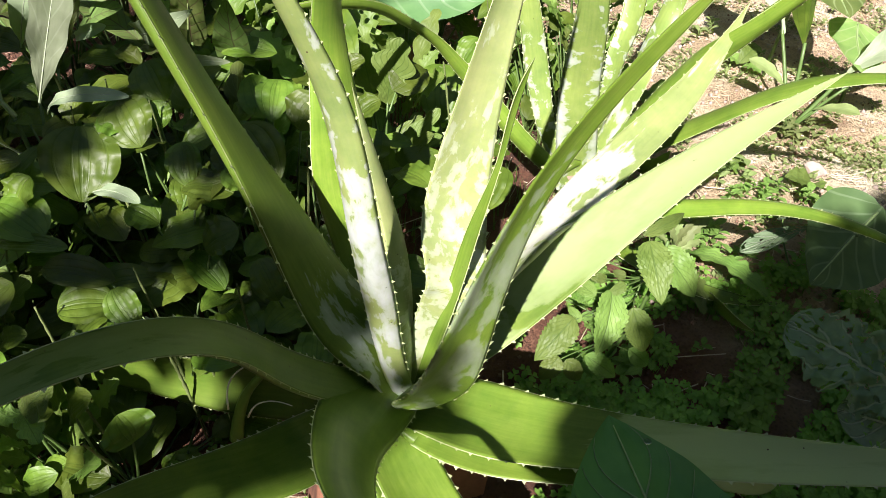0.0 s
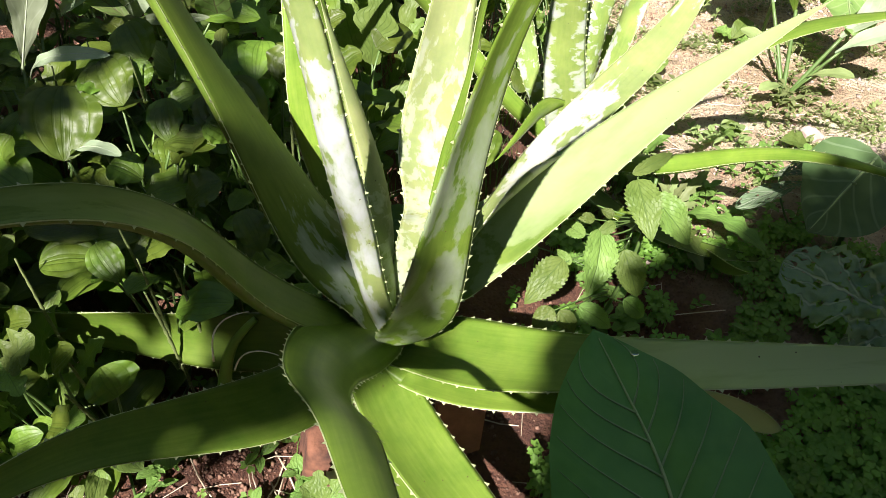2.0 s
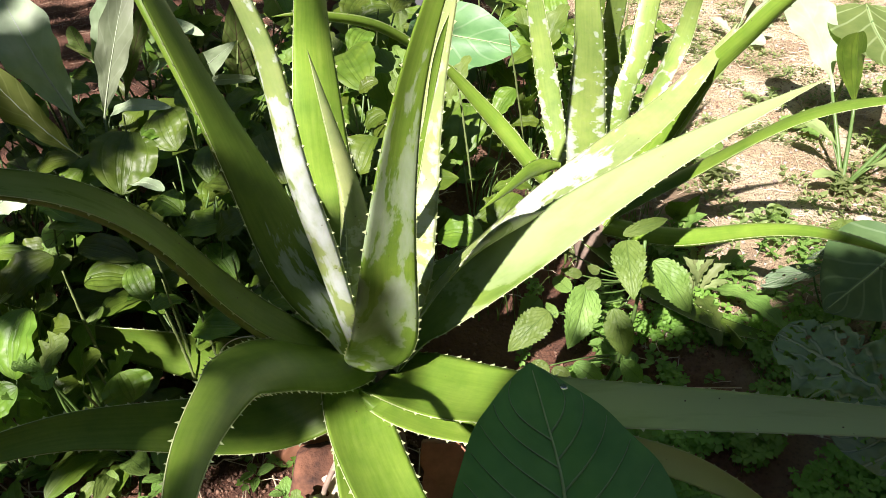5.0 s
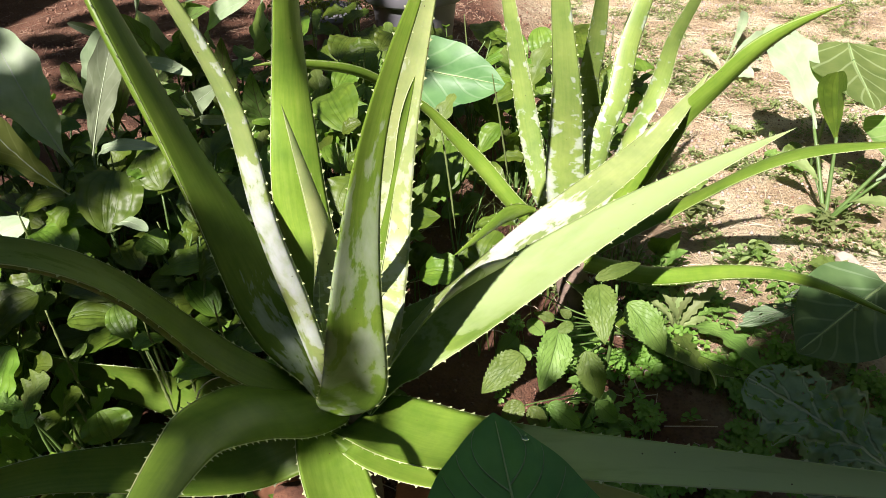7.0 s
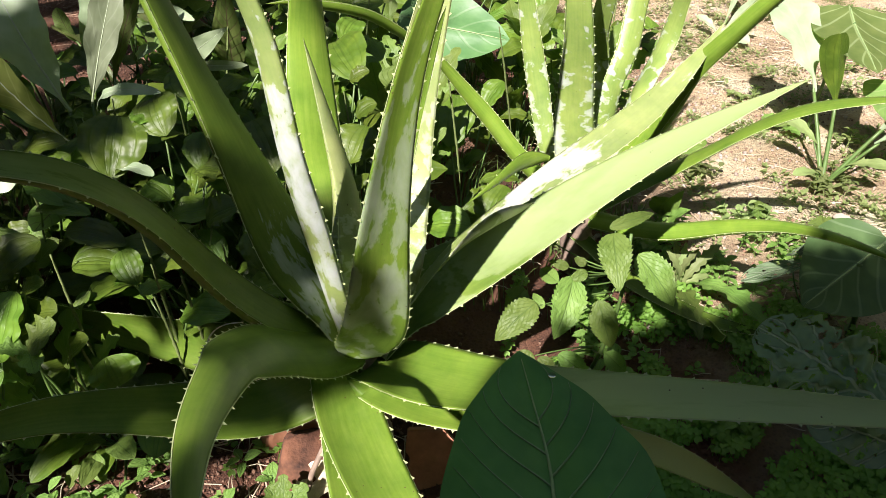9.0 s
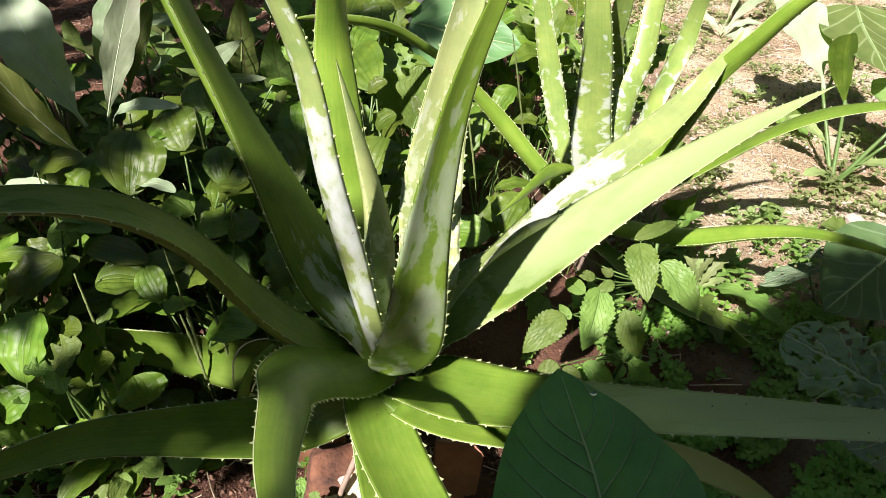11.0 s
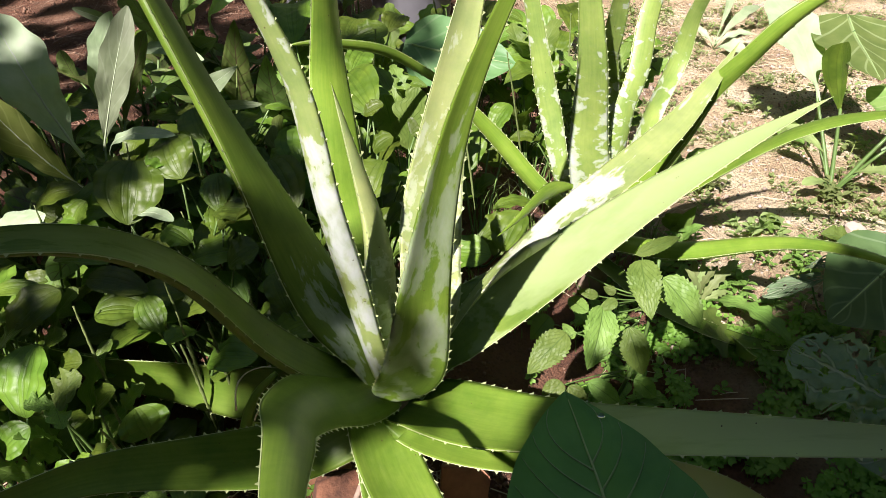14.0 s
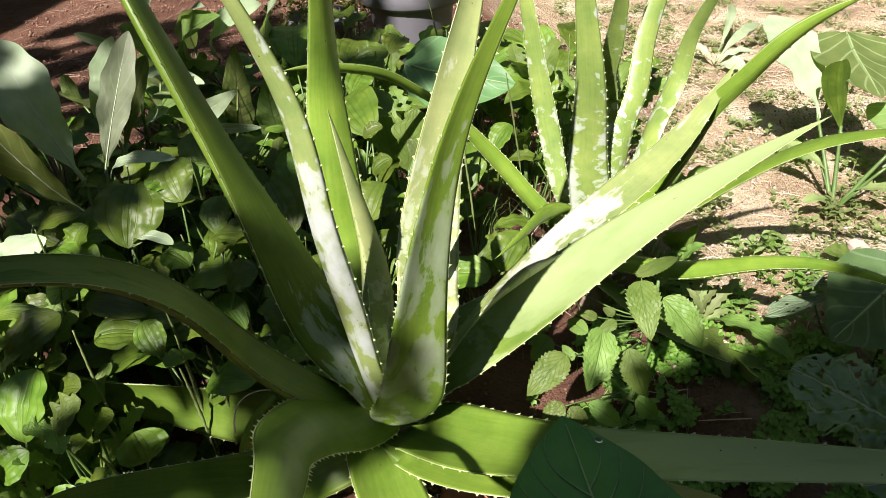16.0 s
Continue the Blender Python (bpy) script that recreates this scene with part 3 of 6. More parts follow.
aloe_leaf(main_aloe, [
    (-0.063, 0.574, 0.277, 0.035, -0.019, -0.022),
    (-0.121, 0.568, 0.238, 0.038, -0.020, -0.024),
    (-0.189, 0.562, 0.191, 0.041, -0.022, -0.026),
    (-0.226, 0.499, 0.238, 0.028, -0.031, -0.029),
    (-0.307, 0.437, 0.289, 0.017, -0.024, -0.021),
    (-0.399, 0.369, 0.349, 0.009, -0.015, -0.014),
    (-0.457, 0.272, 0.390, 0.002, -0.009, -0.010),
    (-0.511, 0.183, 0.428, 0.001, -0.005, -0.006),
    (-0.547, 0.083, 0.456, 0.000, -0.000, -0.000),
], (-0.052, 0.575, 0.285), ALOE, thick=0.2, teeth=0.03)
aloe_leaf(main_aloe, [
    (-0.054, 0.563, 0.287, 0.037, 0.014, -0.022),
    (-0.061, 0.517, 0.297, 0.040, 0.015, -0.024),
    (-0.076, 0.545, 0.288, 0.042, 0.018, -0.017),
    (-0.057, 0.494, 0.270, 0.043, 0.020, -0.012),
    (-0.010, 0.419, 0.257, 0.042, 0.018, -0.007),
    (0.052, 0.333, 0.254, 0.040, 0.010, -0.005),
    (0.099, 0.268, 0.251, 0.024, 0.006, -0.003),
    (0.149, 0.206, 0.254, 0.001, 0.000, -0.000),
], (-0.052, 0.575, 0.285), ALOE, thick=0.2, teeth=0.03)
aloe_leaf(main_aloe, [
    (-0.058, 0.580, 0.294, -0.005, -0.031, 0.008),
    (-0.103, 0.540, 0.360, -0.005, -0.031, 0.008),
    (-0.156, 0.493, 0.438, -0.005, -0.031, 0.008),
    (-0.188, 0.439, 0.545, 0.001, -0.021, 0.002),
    (-0.193, 0.376, 0.654, 0.003, -0.016, -0.003),
    (-0.220, 0.309, 0.740, 0.004, -0.014, -0.005),
    (-0.269, 0.245, 0.780, 0.004, -0.011, -0.005),
    (-0.305, 0.185, 0.797, 0.003, -0.009, -0.004),
    (-0.345, 0.115, 0.800, 0.002, -0.005, -0.002),
    (-0.380, 0.050, 0.790, 0.000, -0.001, -0.000),
], (-0.052, 0.575, 0.285), ALOE_ARCHED, thick=0.68, teeth=0.03)
aloe_leaf(main_aloe, [
    (-0.073, 0.581, 0.278, -0.001, -0.020, -0.040),
    (-0.182, 0.613, 0.241, -0.001, -0.021, -0.042),
    (-0.312, 0.652, 0.197, -0.001, -0.022, -0.043),
    (-0.399, 0.668, 0.187, -0.001, -0.014, -0.040),
    (-0.480, 0.692, 0.175, -0.003, -0.007, -0.039),
    (-0.552, 0.700, 0.170, -0.007, -0.002, -0.037),
    (-0.605, 0.699, 0.187, -0.012, 0.007, -0.032),
    (-0.681, 0.698, 0.213, -0.007, 0.004, -0.019),
    (-0.749, 0.692, 0.254, -0.000, 0.000, -0.001),
], (-0.052, 0.575, 0.285), ALOE_SHADED, thick=0.2, teeth=0.03)
aloe_leaf(main_aloe, [
    (-0.030, 0.545, 0.285, -0.020, -0.030, -0.010),
    (0.030, 0.512, 0.300, -0.030, -0.040, -0.012),
    (0.120, 0.470, 0.325, -0.024, -0.028, -0.010),
    (0.250, 0.455, 0.325, -0.015, -0.016, -0.009),
    (0.380, 0.480, 0.280, -0.012, -0.013, -0.009),
    (0.480, 0.520, 0.170, -0.009, -0.011, -0.007),
    (0.560, 0.600, 0.050, -0.001, -0.001, -0.001),
], (-0.052, 0.575, 0.285), ALOE_SKYLIT, thick=0.2, teeth=0.03)
aloe_leaf(main_aloe, [
    (-0.054, 0.573, 0.232, 0.034, 0.013, -0.020),
    (-0.061, 0.527, 0.242, 0.037, 0.014, -0.022),
    (-0.076, 0.555, 0.233, 0.038, 0.017, -0.016),
    (-0.057, 0.504, 0.215, 0.040, 0.019, -0.011),
    (-0.030, 0.424, 0.190, 0.039, 0.016, -0.006),
    (0.018, 0.335, 0.180, 0.037, 0.009, -0.004),
    (0.060, 0.268, 0.175, 0.022, 0.005, -0.003),
    (0.105, 0.206, 0.178, 0.001, 0.000, -0.000),
], (-0.052, 0.575, 0.285), ALOE, thick=0.2, teeth=0.03)
far_aloe = empty("aloe_plant", (0.285, 1.22, ground_height(0.285, 1.22)), "smaller aloe plant behind, with pale waxy green leaves", "aloe plant", "aloe plants")
aloe_leaf(far_aloe, [
    (0.300, 1.226, 0.168, -0.028, -0.030, -0.019),
    (0.381, 1.259, 0.207, -0.028, -0.030, -0.019),
    (0.478, 1.298, 0.255, -0.028, -0.030, -0.020),
    (0.544, 1.248, 0.337, -0.023, -0.025, -0.013),
    (0.609, 1.205, 0.421, -0.016, -0.021, -0.011),
    (0.683, 1.159, 0.485, -0.014, -0.015, -0.009),
    (0.765, 1.103, 0.524, -0.016, -0.006, -0.005),
    (0.850, 1.046, 0.565, -0.010, -0.004, -0.003),
    (0.938, 0.984, 0.590, -0.000, -0.000, -0.000),
], (0.285, 1.22, 0.16), ALOE, thick=0.2, bulge=-0.13, teeth=0.03)
aloe_leaf(far_aloe, [
    (0.296, 1.215, 0.185, -0.003, -0.024, -0.034),
    (0.352, 1.187, 0.318, -0.003, -0.024, -0.034),
    (0.420, 1.153, 0.475, -0.003, -0.024, -0.034),
    (0.428, 1.090, 0.563, 0.007, -0.006, -0.018),
    (0.473, 1.029, 0.650, 0.013, 0.003, -0.011),
    (0.527, 1.005, 0.748, 0.013, 0.007, -0.009),
    (0.611, 0.983, 0.792, 0.000, 0.001, -0.000),
], (0.285, 1.22, 0.16), ALOE_LIT, thick=0.6, bulge=-0.25, teeth=0.03)
aloe_leaf(far_aloe, [
    (0.278, 1.220, 0.172, 0.016, -0.002, 0.005),
    (0.241, 1.219, 0.234, 0.016, -0.002, 0.005),
    (0.196, 1.217, 0.307, 0.016, -0.002, 0.005),
    (0.178, 1.262, 0.394, 0.022, -0.001, 0.006),
    (0.152, 1.289, 0.489, 0.022, -0.001, 0.005),
    (0.130, 1.300, 0.594, 0.017, -0.003, 0.003),
    (0.107, 1.307, 0.705, 0.014, -0.007, 0.002),
    (0.085, 1.314, 0.812, 0.008, -0.004, 0.001),
    (0.063, 1.318, 0.920, 0.000, -0.000, 0.000),
], (0.285, 1.22, 0.16), ALOE_STREAKED, thick=0.2, bulge=-0.13, teeth=0.024)
aloe_leaf(far_aloe, [
    (0.282, 1.217, 0.175, 0.040, 0.004, 0.016),
    (0.267, 1.201, 0.254, 0.040, 0.004, 0.016),
    (0.250, 1.182, 0.348, 0.040, 0.004, 0.016),
    (0.240, 1.188, 0.433, 0.037, -0.004, 0.006),
    (0.238, 1.170, 0.526, 0.031, -0.008, 0.002),
    (0.229, 1.147, 0.622, 0.0245, -0.009, 0.001),
    (0.210, 1.138, 0.740, 0.017, -0.008, 0.001),
    (0.1935, 1.129, 0.852, 0.010, -0.005, 0.001),
    (0.1715, 1.118, 0.970, 0.000, -0.000, 0.000),
], (0.285, 1.22, 0.16), ALOE_STREAKED, thick=0.2, bulge=-0.13, teeth=0.024)
aloe_leaf(far_aloe, [
    (0.286, 1.231, 0.185, 0.020, 0.006, 0.013),
    (0.291, 1.291, 0.315, 0.020, 0.006, 0.013),
    (0.296, 1.361, 0.470, 0.020, 0.006, 0.013),
    (0.275, 1.331, 0.520, 0.021, 0.003, 0.007),
    (0.281, 1.304, 0.580, 0.021, 0.001, 0.002),
    (0.284, 1.276, 0.645, 0.018, 0.001, -0.000),
    (0.284, 1.245, 0.712, 0.013, 0.003, -0.001),
    (0.284, 1.202, 0.802, 0.008, 0.002, -0.000),
    (0.282, 1.156, 0.891, 0.000, 0.000, -0.000),
], (0.285, 1.22, 0.16), ALOE_STREAKED, thick=0.2, teeth=0.024)
aloe_leaf(far_aloe, [
    (0.287, 1.221, 0.179, 0.019, 0.012, 0.008),
    (0.298, 1.227, 0.280, 0.019, 0.012, 0.008),
    (0.311, 1.235, 0.400, 0.019, 0.012, 0.008),
    (0.310, 1.252, 0.459, 0.023, 0.007, 0.002),
    (0.342, 1.285, 0.521, 0.023, 0.005, -0.002),
    (0.345, 1.338, 0.601, 0.021, 0.005, -0.003),
    (0.376, 1.389, 0.691, 0.019, 0.005, -0.003),
    (0.407, 1.440, 0.783, 0.011, 0.003, -0.002),
    (0.454, 1.485, 0.872, 0.000, 0.000, -0.000),
], (0.285, 1.22, 0.16), ALOE_STREAKED, thick=0.2, bulge=-0.13, teeth=0.024)
aloe_leaf(far_aloe, [
    (0.291, 1.219, 0.182, 0.023, -0.010, 0.032),
    (0.322, 1.215, 0.300, 0.023, -0.010, 0.032),
    (0.359, 1.209, 0.439, 0.023, -0.010, 0.032),
    (0.389, 1.287, 0.474, 0.021, -0.013, 0.016),
    (0.425, 1.323, 0.539, 0.018, -0.013, 0.005),
    (0.427, 1.307, 0.627, 0.012, -0.010, 0.000),
    (0.445, 1.247, 0.711, 0.009, -0.008, -0.001),
    (0.462, 1.190, 0.791, 0.005, -0.005, -0.001),
    (0.485, 1.117, 0.855, 0.000, -0.000, -0.000),
], (0.285, 1.22, 0.16), ALOE_STREAKED, thick=0.2, bulge=-0.13, teeth=0.024)
aloe_leaf(far_aloe, [
    (0.273, 1.218, 0.172, -0.011, -0.000, -0.015),
    (0.212, 1.206, 0.235, -0.011, -0.000, -0.015),
    (0.138, 1.192, 0.310, -0.011, -0.000, -0.015),
    (0.080, 1.201, 0.386, -0.013, -0.003, -0.012),
    (0.018, 1.191, 0.456, -0.011, -0.003, -0.008),
    (-0.030, 1.159, 0.532, -0.006, -0.002, -0.005),
    (-0.081, 1.096, 0.590, -0.006, -0.001, -0.006),
    (-0.124, 1.023, 0.653, -0.006, -0.000, -0.008),
    (-0.186, 0.935, 0.688, -0.004, 0.002, -0.008),
    (-0.213, 0.896, 0.704, -0.002, 0.001, -0.005),
    (-0.243, 0.857, 0.710, -0.000, 0.000, -0.000),
], (0.285, 1.22, 0.16), ALOE_LIT, thick=0.75, bulge=-0.30, teeth=0.024)
aloe_leaf(far_aloe, [
    (0.192, 0.881, 0.479, -0.004, -0.000, -0.005),
    (0.170, 0.865, 0.486, -0.001, -0.005, -0.013),
    (0.145, 0.836, 0.497, 0.000, -0.005, -0.014),
    (0.120, 0.785, 0.487, 0.000, -0.002, -0.009),
    (0.079, 0.729, 0.477, -0.000, 0.000, -0.000),
], (0.285, 1.22, 0.16), ALOE, thick=0.12, teeth=0.024)
aloe_leaf(far_aloe, [
    (0.298, 1.212, 0.163, -0.007, -0.020, -0.009),
    (0.364, 1.169, 0.178, -0.007, -0.020, -0.009),
    (0.443, 1.118, 0.196, -0.007, -0.020, -0.009),
    (0.531, 1.051, 0.271, -0.007, -0.015, -0.009),
    (0.608, 0.970, 0.336, -0.007, -0.009, -0.006),
    (0.660, 0.867, 0.387, -0.005, -0.005, -0.005),
    (0.705, 0.752, 0.423, -0.000, -0.002, -0.002),
    (0.726, 0.699, 0.439, -0.000, -0.001, -0.001),
    (0.744, 0.643, 0.451, -0.000, -0.000, -0.000),
], (0.285, 1.22, 0.16), ALOE_LIT, thick=0.75, bulge=-0.34, teeth=0.024)
aloe_leaf(far_aloe, [
    (0.443, 1.338, -0.114, 0.013, -0.009, -0.019),
    (0.533, 1.184, -0.036, 0.007, -0.010, -0.019),
    (0.577, 1.020, 0.039, 0.003, -0.008, -0.015),
    (0.537, 0.877, 0.136, 0.001, -0.005, -0.010),
    (0.502, 0.757, 0.249, 0.000, -0.000, -0.000),
], (0.285, 1.22, 0.16), ALOE, thick=0.2, teeth=0.024)
aloe_leaf(far_aloe, [
    (0.270, 1.205, 0.130, 0.010, 0.016, 0.002),
    (0.310, 1.180, 0.115, 0.011, 0.017, 0.002),
    (0.357, 1.147, 0.092, 0.012, 0.018, 0.002),
    (0.400, 1.105, 0.078, 0.011, 0.018, 0.003),
    (0.462, 1.067, 0.072, 0.010, 0.018, 0.003),
    (0.531, 1.020, 0.068, 0.008, 0.017, 0.003),
    (0.604, 1.004, 0.060, 0.003, 0.015, 0.003),
    (0.710, 1.007, 0.050, 0.000, 0.001, 0.000),
], (.285, 1.22, .16), ALOE_SHADED, thick=0.2, teeth=0.024)

# ---- thin leaves ----
OUTLINES = {
    "plantain": lambda s: s ** 0.62 * (1 - s) ** 0.5 / 0.464,
    "lance": lambda s: (0.09 + s ** 1.3 * (1 - s) ** 0.5 / 0.347 * 0.91) * (1 - s) ** 0.10,
    "dock": lambda s: (0.07 + 0.93 * max(0.0, (s - 0.10) / 0.9) ** 1.15 * (1 - s) ** 0.72 / 0.285) * (1 + 0.06 * math.sin(s * 29)) * (1 - s) ** 0.05,
    "ovate": lambda s: s ** 0.42 * (1 - s) ** 0.8 / 0.442,
    "toothed": lambda s: s ** 0.50 * (1 - s) ** 0.90 / 0.40 * (0.90 + 0.17 * (1 - (s * 13) % 1.0)),
    "runcinate": lambda s: (0.16 + s ** 0.9 * (1 - s) ** 0.4 / 0.40 * 0.85) * (0.78 + 0.22 * math.cos(s * 44)) * (1 - s) ** 0.12,
    "lobed": lambda s: s ** 0.6 * (1 - s) ** 0.5 / 0.46 * (0.55 + 0.45 * abs(math.cos(s * 9.5))),
    "heart": lambda s: min(1.0, s * 14) ** 0.5 * (1 - s) ** 0.62 * (1 + 0.35 * s) ** 1.0,
    "ragged": lambda s: (4 * s * (1 - s)) ** 0.45 * (0.86 + 0.09 * math.sin(s * 21) + 0.05 * math.sin(s * 51 + 1) + 0.03 * math.sin(s * 130)),
    "oval": lambda s: (4 * s * (1 - s)) ** 0.55,
}


def tube(path, radii, sides=6):
    """Vertices and faces of a round stalk along a path."""
    path = np.array(path, float)
    t = unit(np.gradient(path, axis=0))
    ref = np.array((0.31, 0.9, 0.27))
    a = unit(np.cross(t, ref))
    b = np.cross(t, a)
    verts, faces = [], []
    for i, p in enumerate(path):
        for j in range(sides):
            w = 2 * math.pi * j / sides
            verts.append(p + radii[i] * (a[i] * math.cos(w) + b[i] * math.sin(w)))
    for i in range(len(path) - 1):
        for j in range(sides):
            n = (j + 1) % sides
            faces.append((i * sides + j, i * sides + n, (i + 1) * sides + n, (i + 1) * sides + j))
    faces.append(tuple(reversed(range(sides))))
    faces.append(tuple(range((len(path) - 1) * sides, len(path) * sides)))
    return verts, faces


def blade(base, tip, width, outline="plantain", arch=0.12, face=(0, -0.35, 1.0), fold=0.25, ruffle=0.05, seed=0, m=18, k=4, holes=0.0, curl=0.0, grooves=0.0, crumple=0.0, lace=1.0):
    """Vertices, faces and coordinates of one thin leaf from base to tip."""
    rng = random.Random(seed)
    base, tip = np.array(base, float), np.array(tip, float)
    length = np.linalg.norm(tip - base)
    along = (tip - base) / max(length, 1e-6)
    n = np.array(face, float) + np.array([rng.uniform(-0.25, 0.25) for _ in range(3)])
    n = unit(n - (n @ along) * along)
    side = np.cross(along, n)
    phase, waves = rng.uniform(0, 6), rng.uniform(2.0, 3.6)
    shape = OUTLINES[outline]
    verts, uvs, faces = [], [], []
    for i in range(m + 1):
        s = i / m
        centre = base + along * length * s + n * length * (arch * 4 * s * (1 - s) - curl * s * s)
        w = 0.5 * width * max(0.02, shape(min(0.999, max(0.001, s))))
        for j in range(-k, k + 1):
            u = j / k
            lift = fold * abs(u) * w + ruffle * width * u * u * math.sin(phase + s * waves * 6.28 + (1.7 if u > 0 else 0)) * math.sin(math.pi * min(1, s * 1.1))
            if grooves > 0:
                lift += grooves * w * (math.cos(u * math.pi * 5) - 1) * math.sin(math.pi * s)
            if crumple > 0:
                q = Vector((s * length * 60, u * w * 60, seed))
                lift += crumple * width * noise.noise(q) * math.sin(math.pi * min(1.0, s + 0.1))
            verts.append(centre + side * w * u + n * lift)
            uvs.append((0.5 + 0.5 * u, s))
    row = 2 * k + 1
    for i in range(m):
        for j in range(2 * k):
            if holes > 0 and j != k and j != k - 1:
                v = noise.noise(Vector((i * 13 * lace / m + seed, j * 3.2 * lace / k, seed * 1.3))) + 0.35 * noise.noise(Vector((i * 36 / m, j * 9 / k + seed, 0.5)))
                if v > 0.62 - holes:
                    continue
            faces.append((i * row + j, i * row + j + 1, (i + 1) * row + j + 1, (i + 1) * row + j))
    return verts, faces, uvs


def leaf_on(plant, base, tip, width, root, mat, outline="plantain", stalk=0.0024, name="leaf", label="", rib=0.0, **shape):
    """A leaf with its stalk, which runs from the plant's root to the foot of the blade."""
    v, f, uv = blade(base, tip, width, outline, **shape)
    leaf = solid(name, v, f, mat, plant, label, uv)
    if rib > 0:
        row = 2 * shape["k"] + 1
        line = np.array(v[shape["k"]::row])[:-2]
        tv, tf = tube(line, np.linspace(rib, rib * 0.15, len(line)), 6)
        solid("midrib", tv, tf, PALE_RIB, leaf)
    if stalk > 0:
        b, r = np.array(base, float), np.array(root, float)
        along = unit(np.array(tip, float) - b)
        bend = b - along * 0.35 * np.linalg.norm(b - r) * 0.6 + np.array((0, 0, -0.02))
        q = [(1 - t) ** 2 * r + 2 * t * (1 - t) * (0.5 * (r + bend)) + t * t * (b + along * 0.012) for t in np.linspace(0, 1, 7)]
        tv, tf = tube(q, np.linspace(stalk * 1.3, stalk * 0.8, 7), 5)
        solid("stalk", tv, tf, STALK, leaf)
    return leaf


def seed_spike(plant, foot, top, seed):
    rng = random.Random(seed)
    foot, top = np.array(foot), np.array(top)
    mid = (foot + top) / 2 + np.array((rng.uniform(-0.01, 0.01), rng.uniform(-0.01, 0.01), 0.0))
    q = np.array([(1 - t) ** 2 * foot + 2 * t * (1 - t) * mid + t * t * top for t in np.linspace(0, 1, 30)])
    radii = [0.0011 if i < 13 else 0.0030 * (1.0 if i % 2 else 0.78) * (1 - ((i - 13) / 17) ** 3 * 0.6) for i in range(30)]
    v, f = tube(q, radii, 6)
    v = [p + np.array([rng.uniform(-1, 1) for _ in range(3)]) * 0.0006 for p in v]
    solid("seed_spike", v, f, SPIKE, plant, "narrow green-brown seed spike")


def root_at(x, y):
    return (x, y, ground_height(x, y) - 0.005)

def bed_top(y):
    """The height to which the leaves of the bed reach."""
    return min(0.50, max(0.05, 0.30 + 0.58 * (y - 0.7)))


def plantain(at, leaves, fill=15):
    """A broad-leaved plantain: the leaves that show, and lower ones that fill its heart."""
    root = root_at(*at)
    plant = empty("plantain_plant", root, "broad-leaved plantain with ribbed glossy green leaves in the bed", "plantain", "plantain bed")
    rng = random.Random(int(at[0] * 991 + at[1] * 577))
    for i, (bx, by, bz, tx, ty, tz, w) in enumerate(leaves):
        leaf_on(plant, (bx, by, bz), (tx, ty, tz), w * 1.2, root, PLANTAIN, "plantain", arch=0.12, fold=0.22, ruffle=0.05, grooves=0.016, crumple=0.03, seed=rng.randint(0, 9999), m=36, k=15)
    for i in range(fill):
        w = i * 2.4 + rng.uniform(-0.4, 0.4)
        reach = rng.uniform(0.02, 0.15)
        x, y = root[0] + math.cos(w) * reach, root[1] + math.sin(w) * reach
        z = root[2] + (bed_top(y) - root[2]) * rng.uniform(0.2, 0.88)
        n = rng.uniform(0.05, 0.115)
        if -0.70 < x < -0.18 and y < 0.70:
            z = min(z, ground_height(x, y) + rng.uniform(0.02, 0.10))
        t = (x + math.cos(w) * n, y + math.sin(w) * n, z + rng.uniform(-0.03, 0.05))
        leaf_on(plant, (x, y, z), t, n * rng.uniform(0.40, 0.80), root, PLANTAIN, "plantain" if i % 3 else "ovate", arch=0.14, ruffle=0.07, grooves=0.016, crumple=0.05, seed=rng.randint(0, 9999), m=16, k=7)
    dx, dy = rng.uniform(-0.08, 0.08), rng.uniform(-0.08, 0.05)
    seed_spike(plant, root, (root[0] + dx, root[1] + dy, bed_top(root[1]) + rng.uniform(-0.02, 0.05)), 0)
    return plant


def dock(at, leaves, fill=6):
    root = root_at(*at)
    plant = empty("dock_plant", root, "tall leafy green with long grey-green leaves and pale midribs", "leafy vegetable", "leafy greens")
    rng = random.Random(int(at[0] * 877 + at[1] * 379))
    for i, (bx, by, bz, tx, ty, tz, w, skin, outline, fold, arch) in enumerate(leaves):
        leaf_on(plant, (bx, by, bz), (tx, ty, tz), w, root, skin, outline, stalk=0.0022 + w * 0.02, arch=arch, fold=fold, ruffle=0.07, curl=rng.uniform(0.0, 0.05), seed=rng.randint(0, 9999), m=40, k=8, crumple=0.035, face=(0.1, -0.35, 1.0) if arch >= 0.15 else (0.2, -0.85, 0.55), rib=(0.0008 + w * 0.016) if skin in (DOCK, BACKLIT) else 0.0)
    for i in range(fill):
        w = i * 2.4 + rng.uniform(-0.4, 0.4)
        z = root[2] + rng.uniform(0.06, 0.2)
        b = (root[0] + math.cos(w) * 0.05, root[1] + math.sin(w) * 0.05, z)
        t = (root[0] + math.cos(w) * 0.2, root[1] + math.sin(w) * 0.2, z + rng.uniform(0.02, 0.12))
        leaf_on(plant, b, t, rng.uniform(0.04, 0.075), root, VEINED, "lance", stalk=0.003, arch=0.12, seed=rng.randint(0, 9999), m=18, k=4)
    return plant


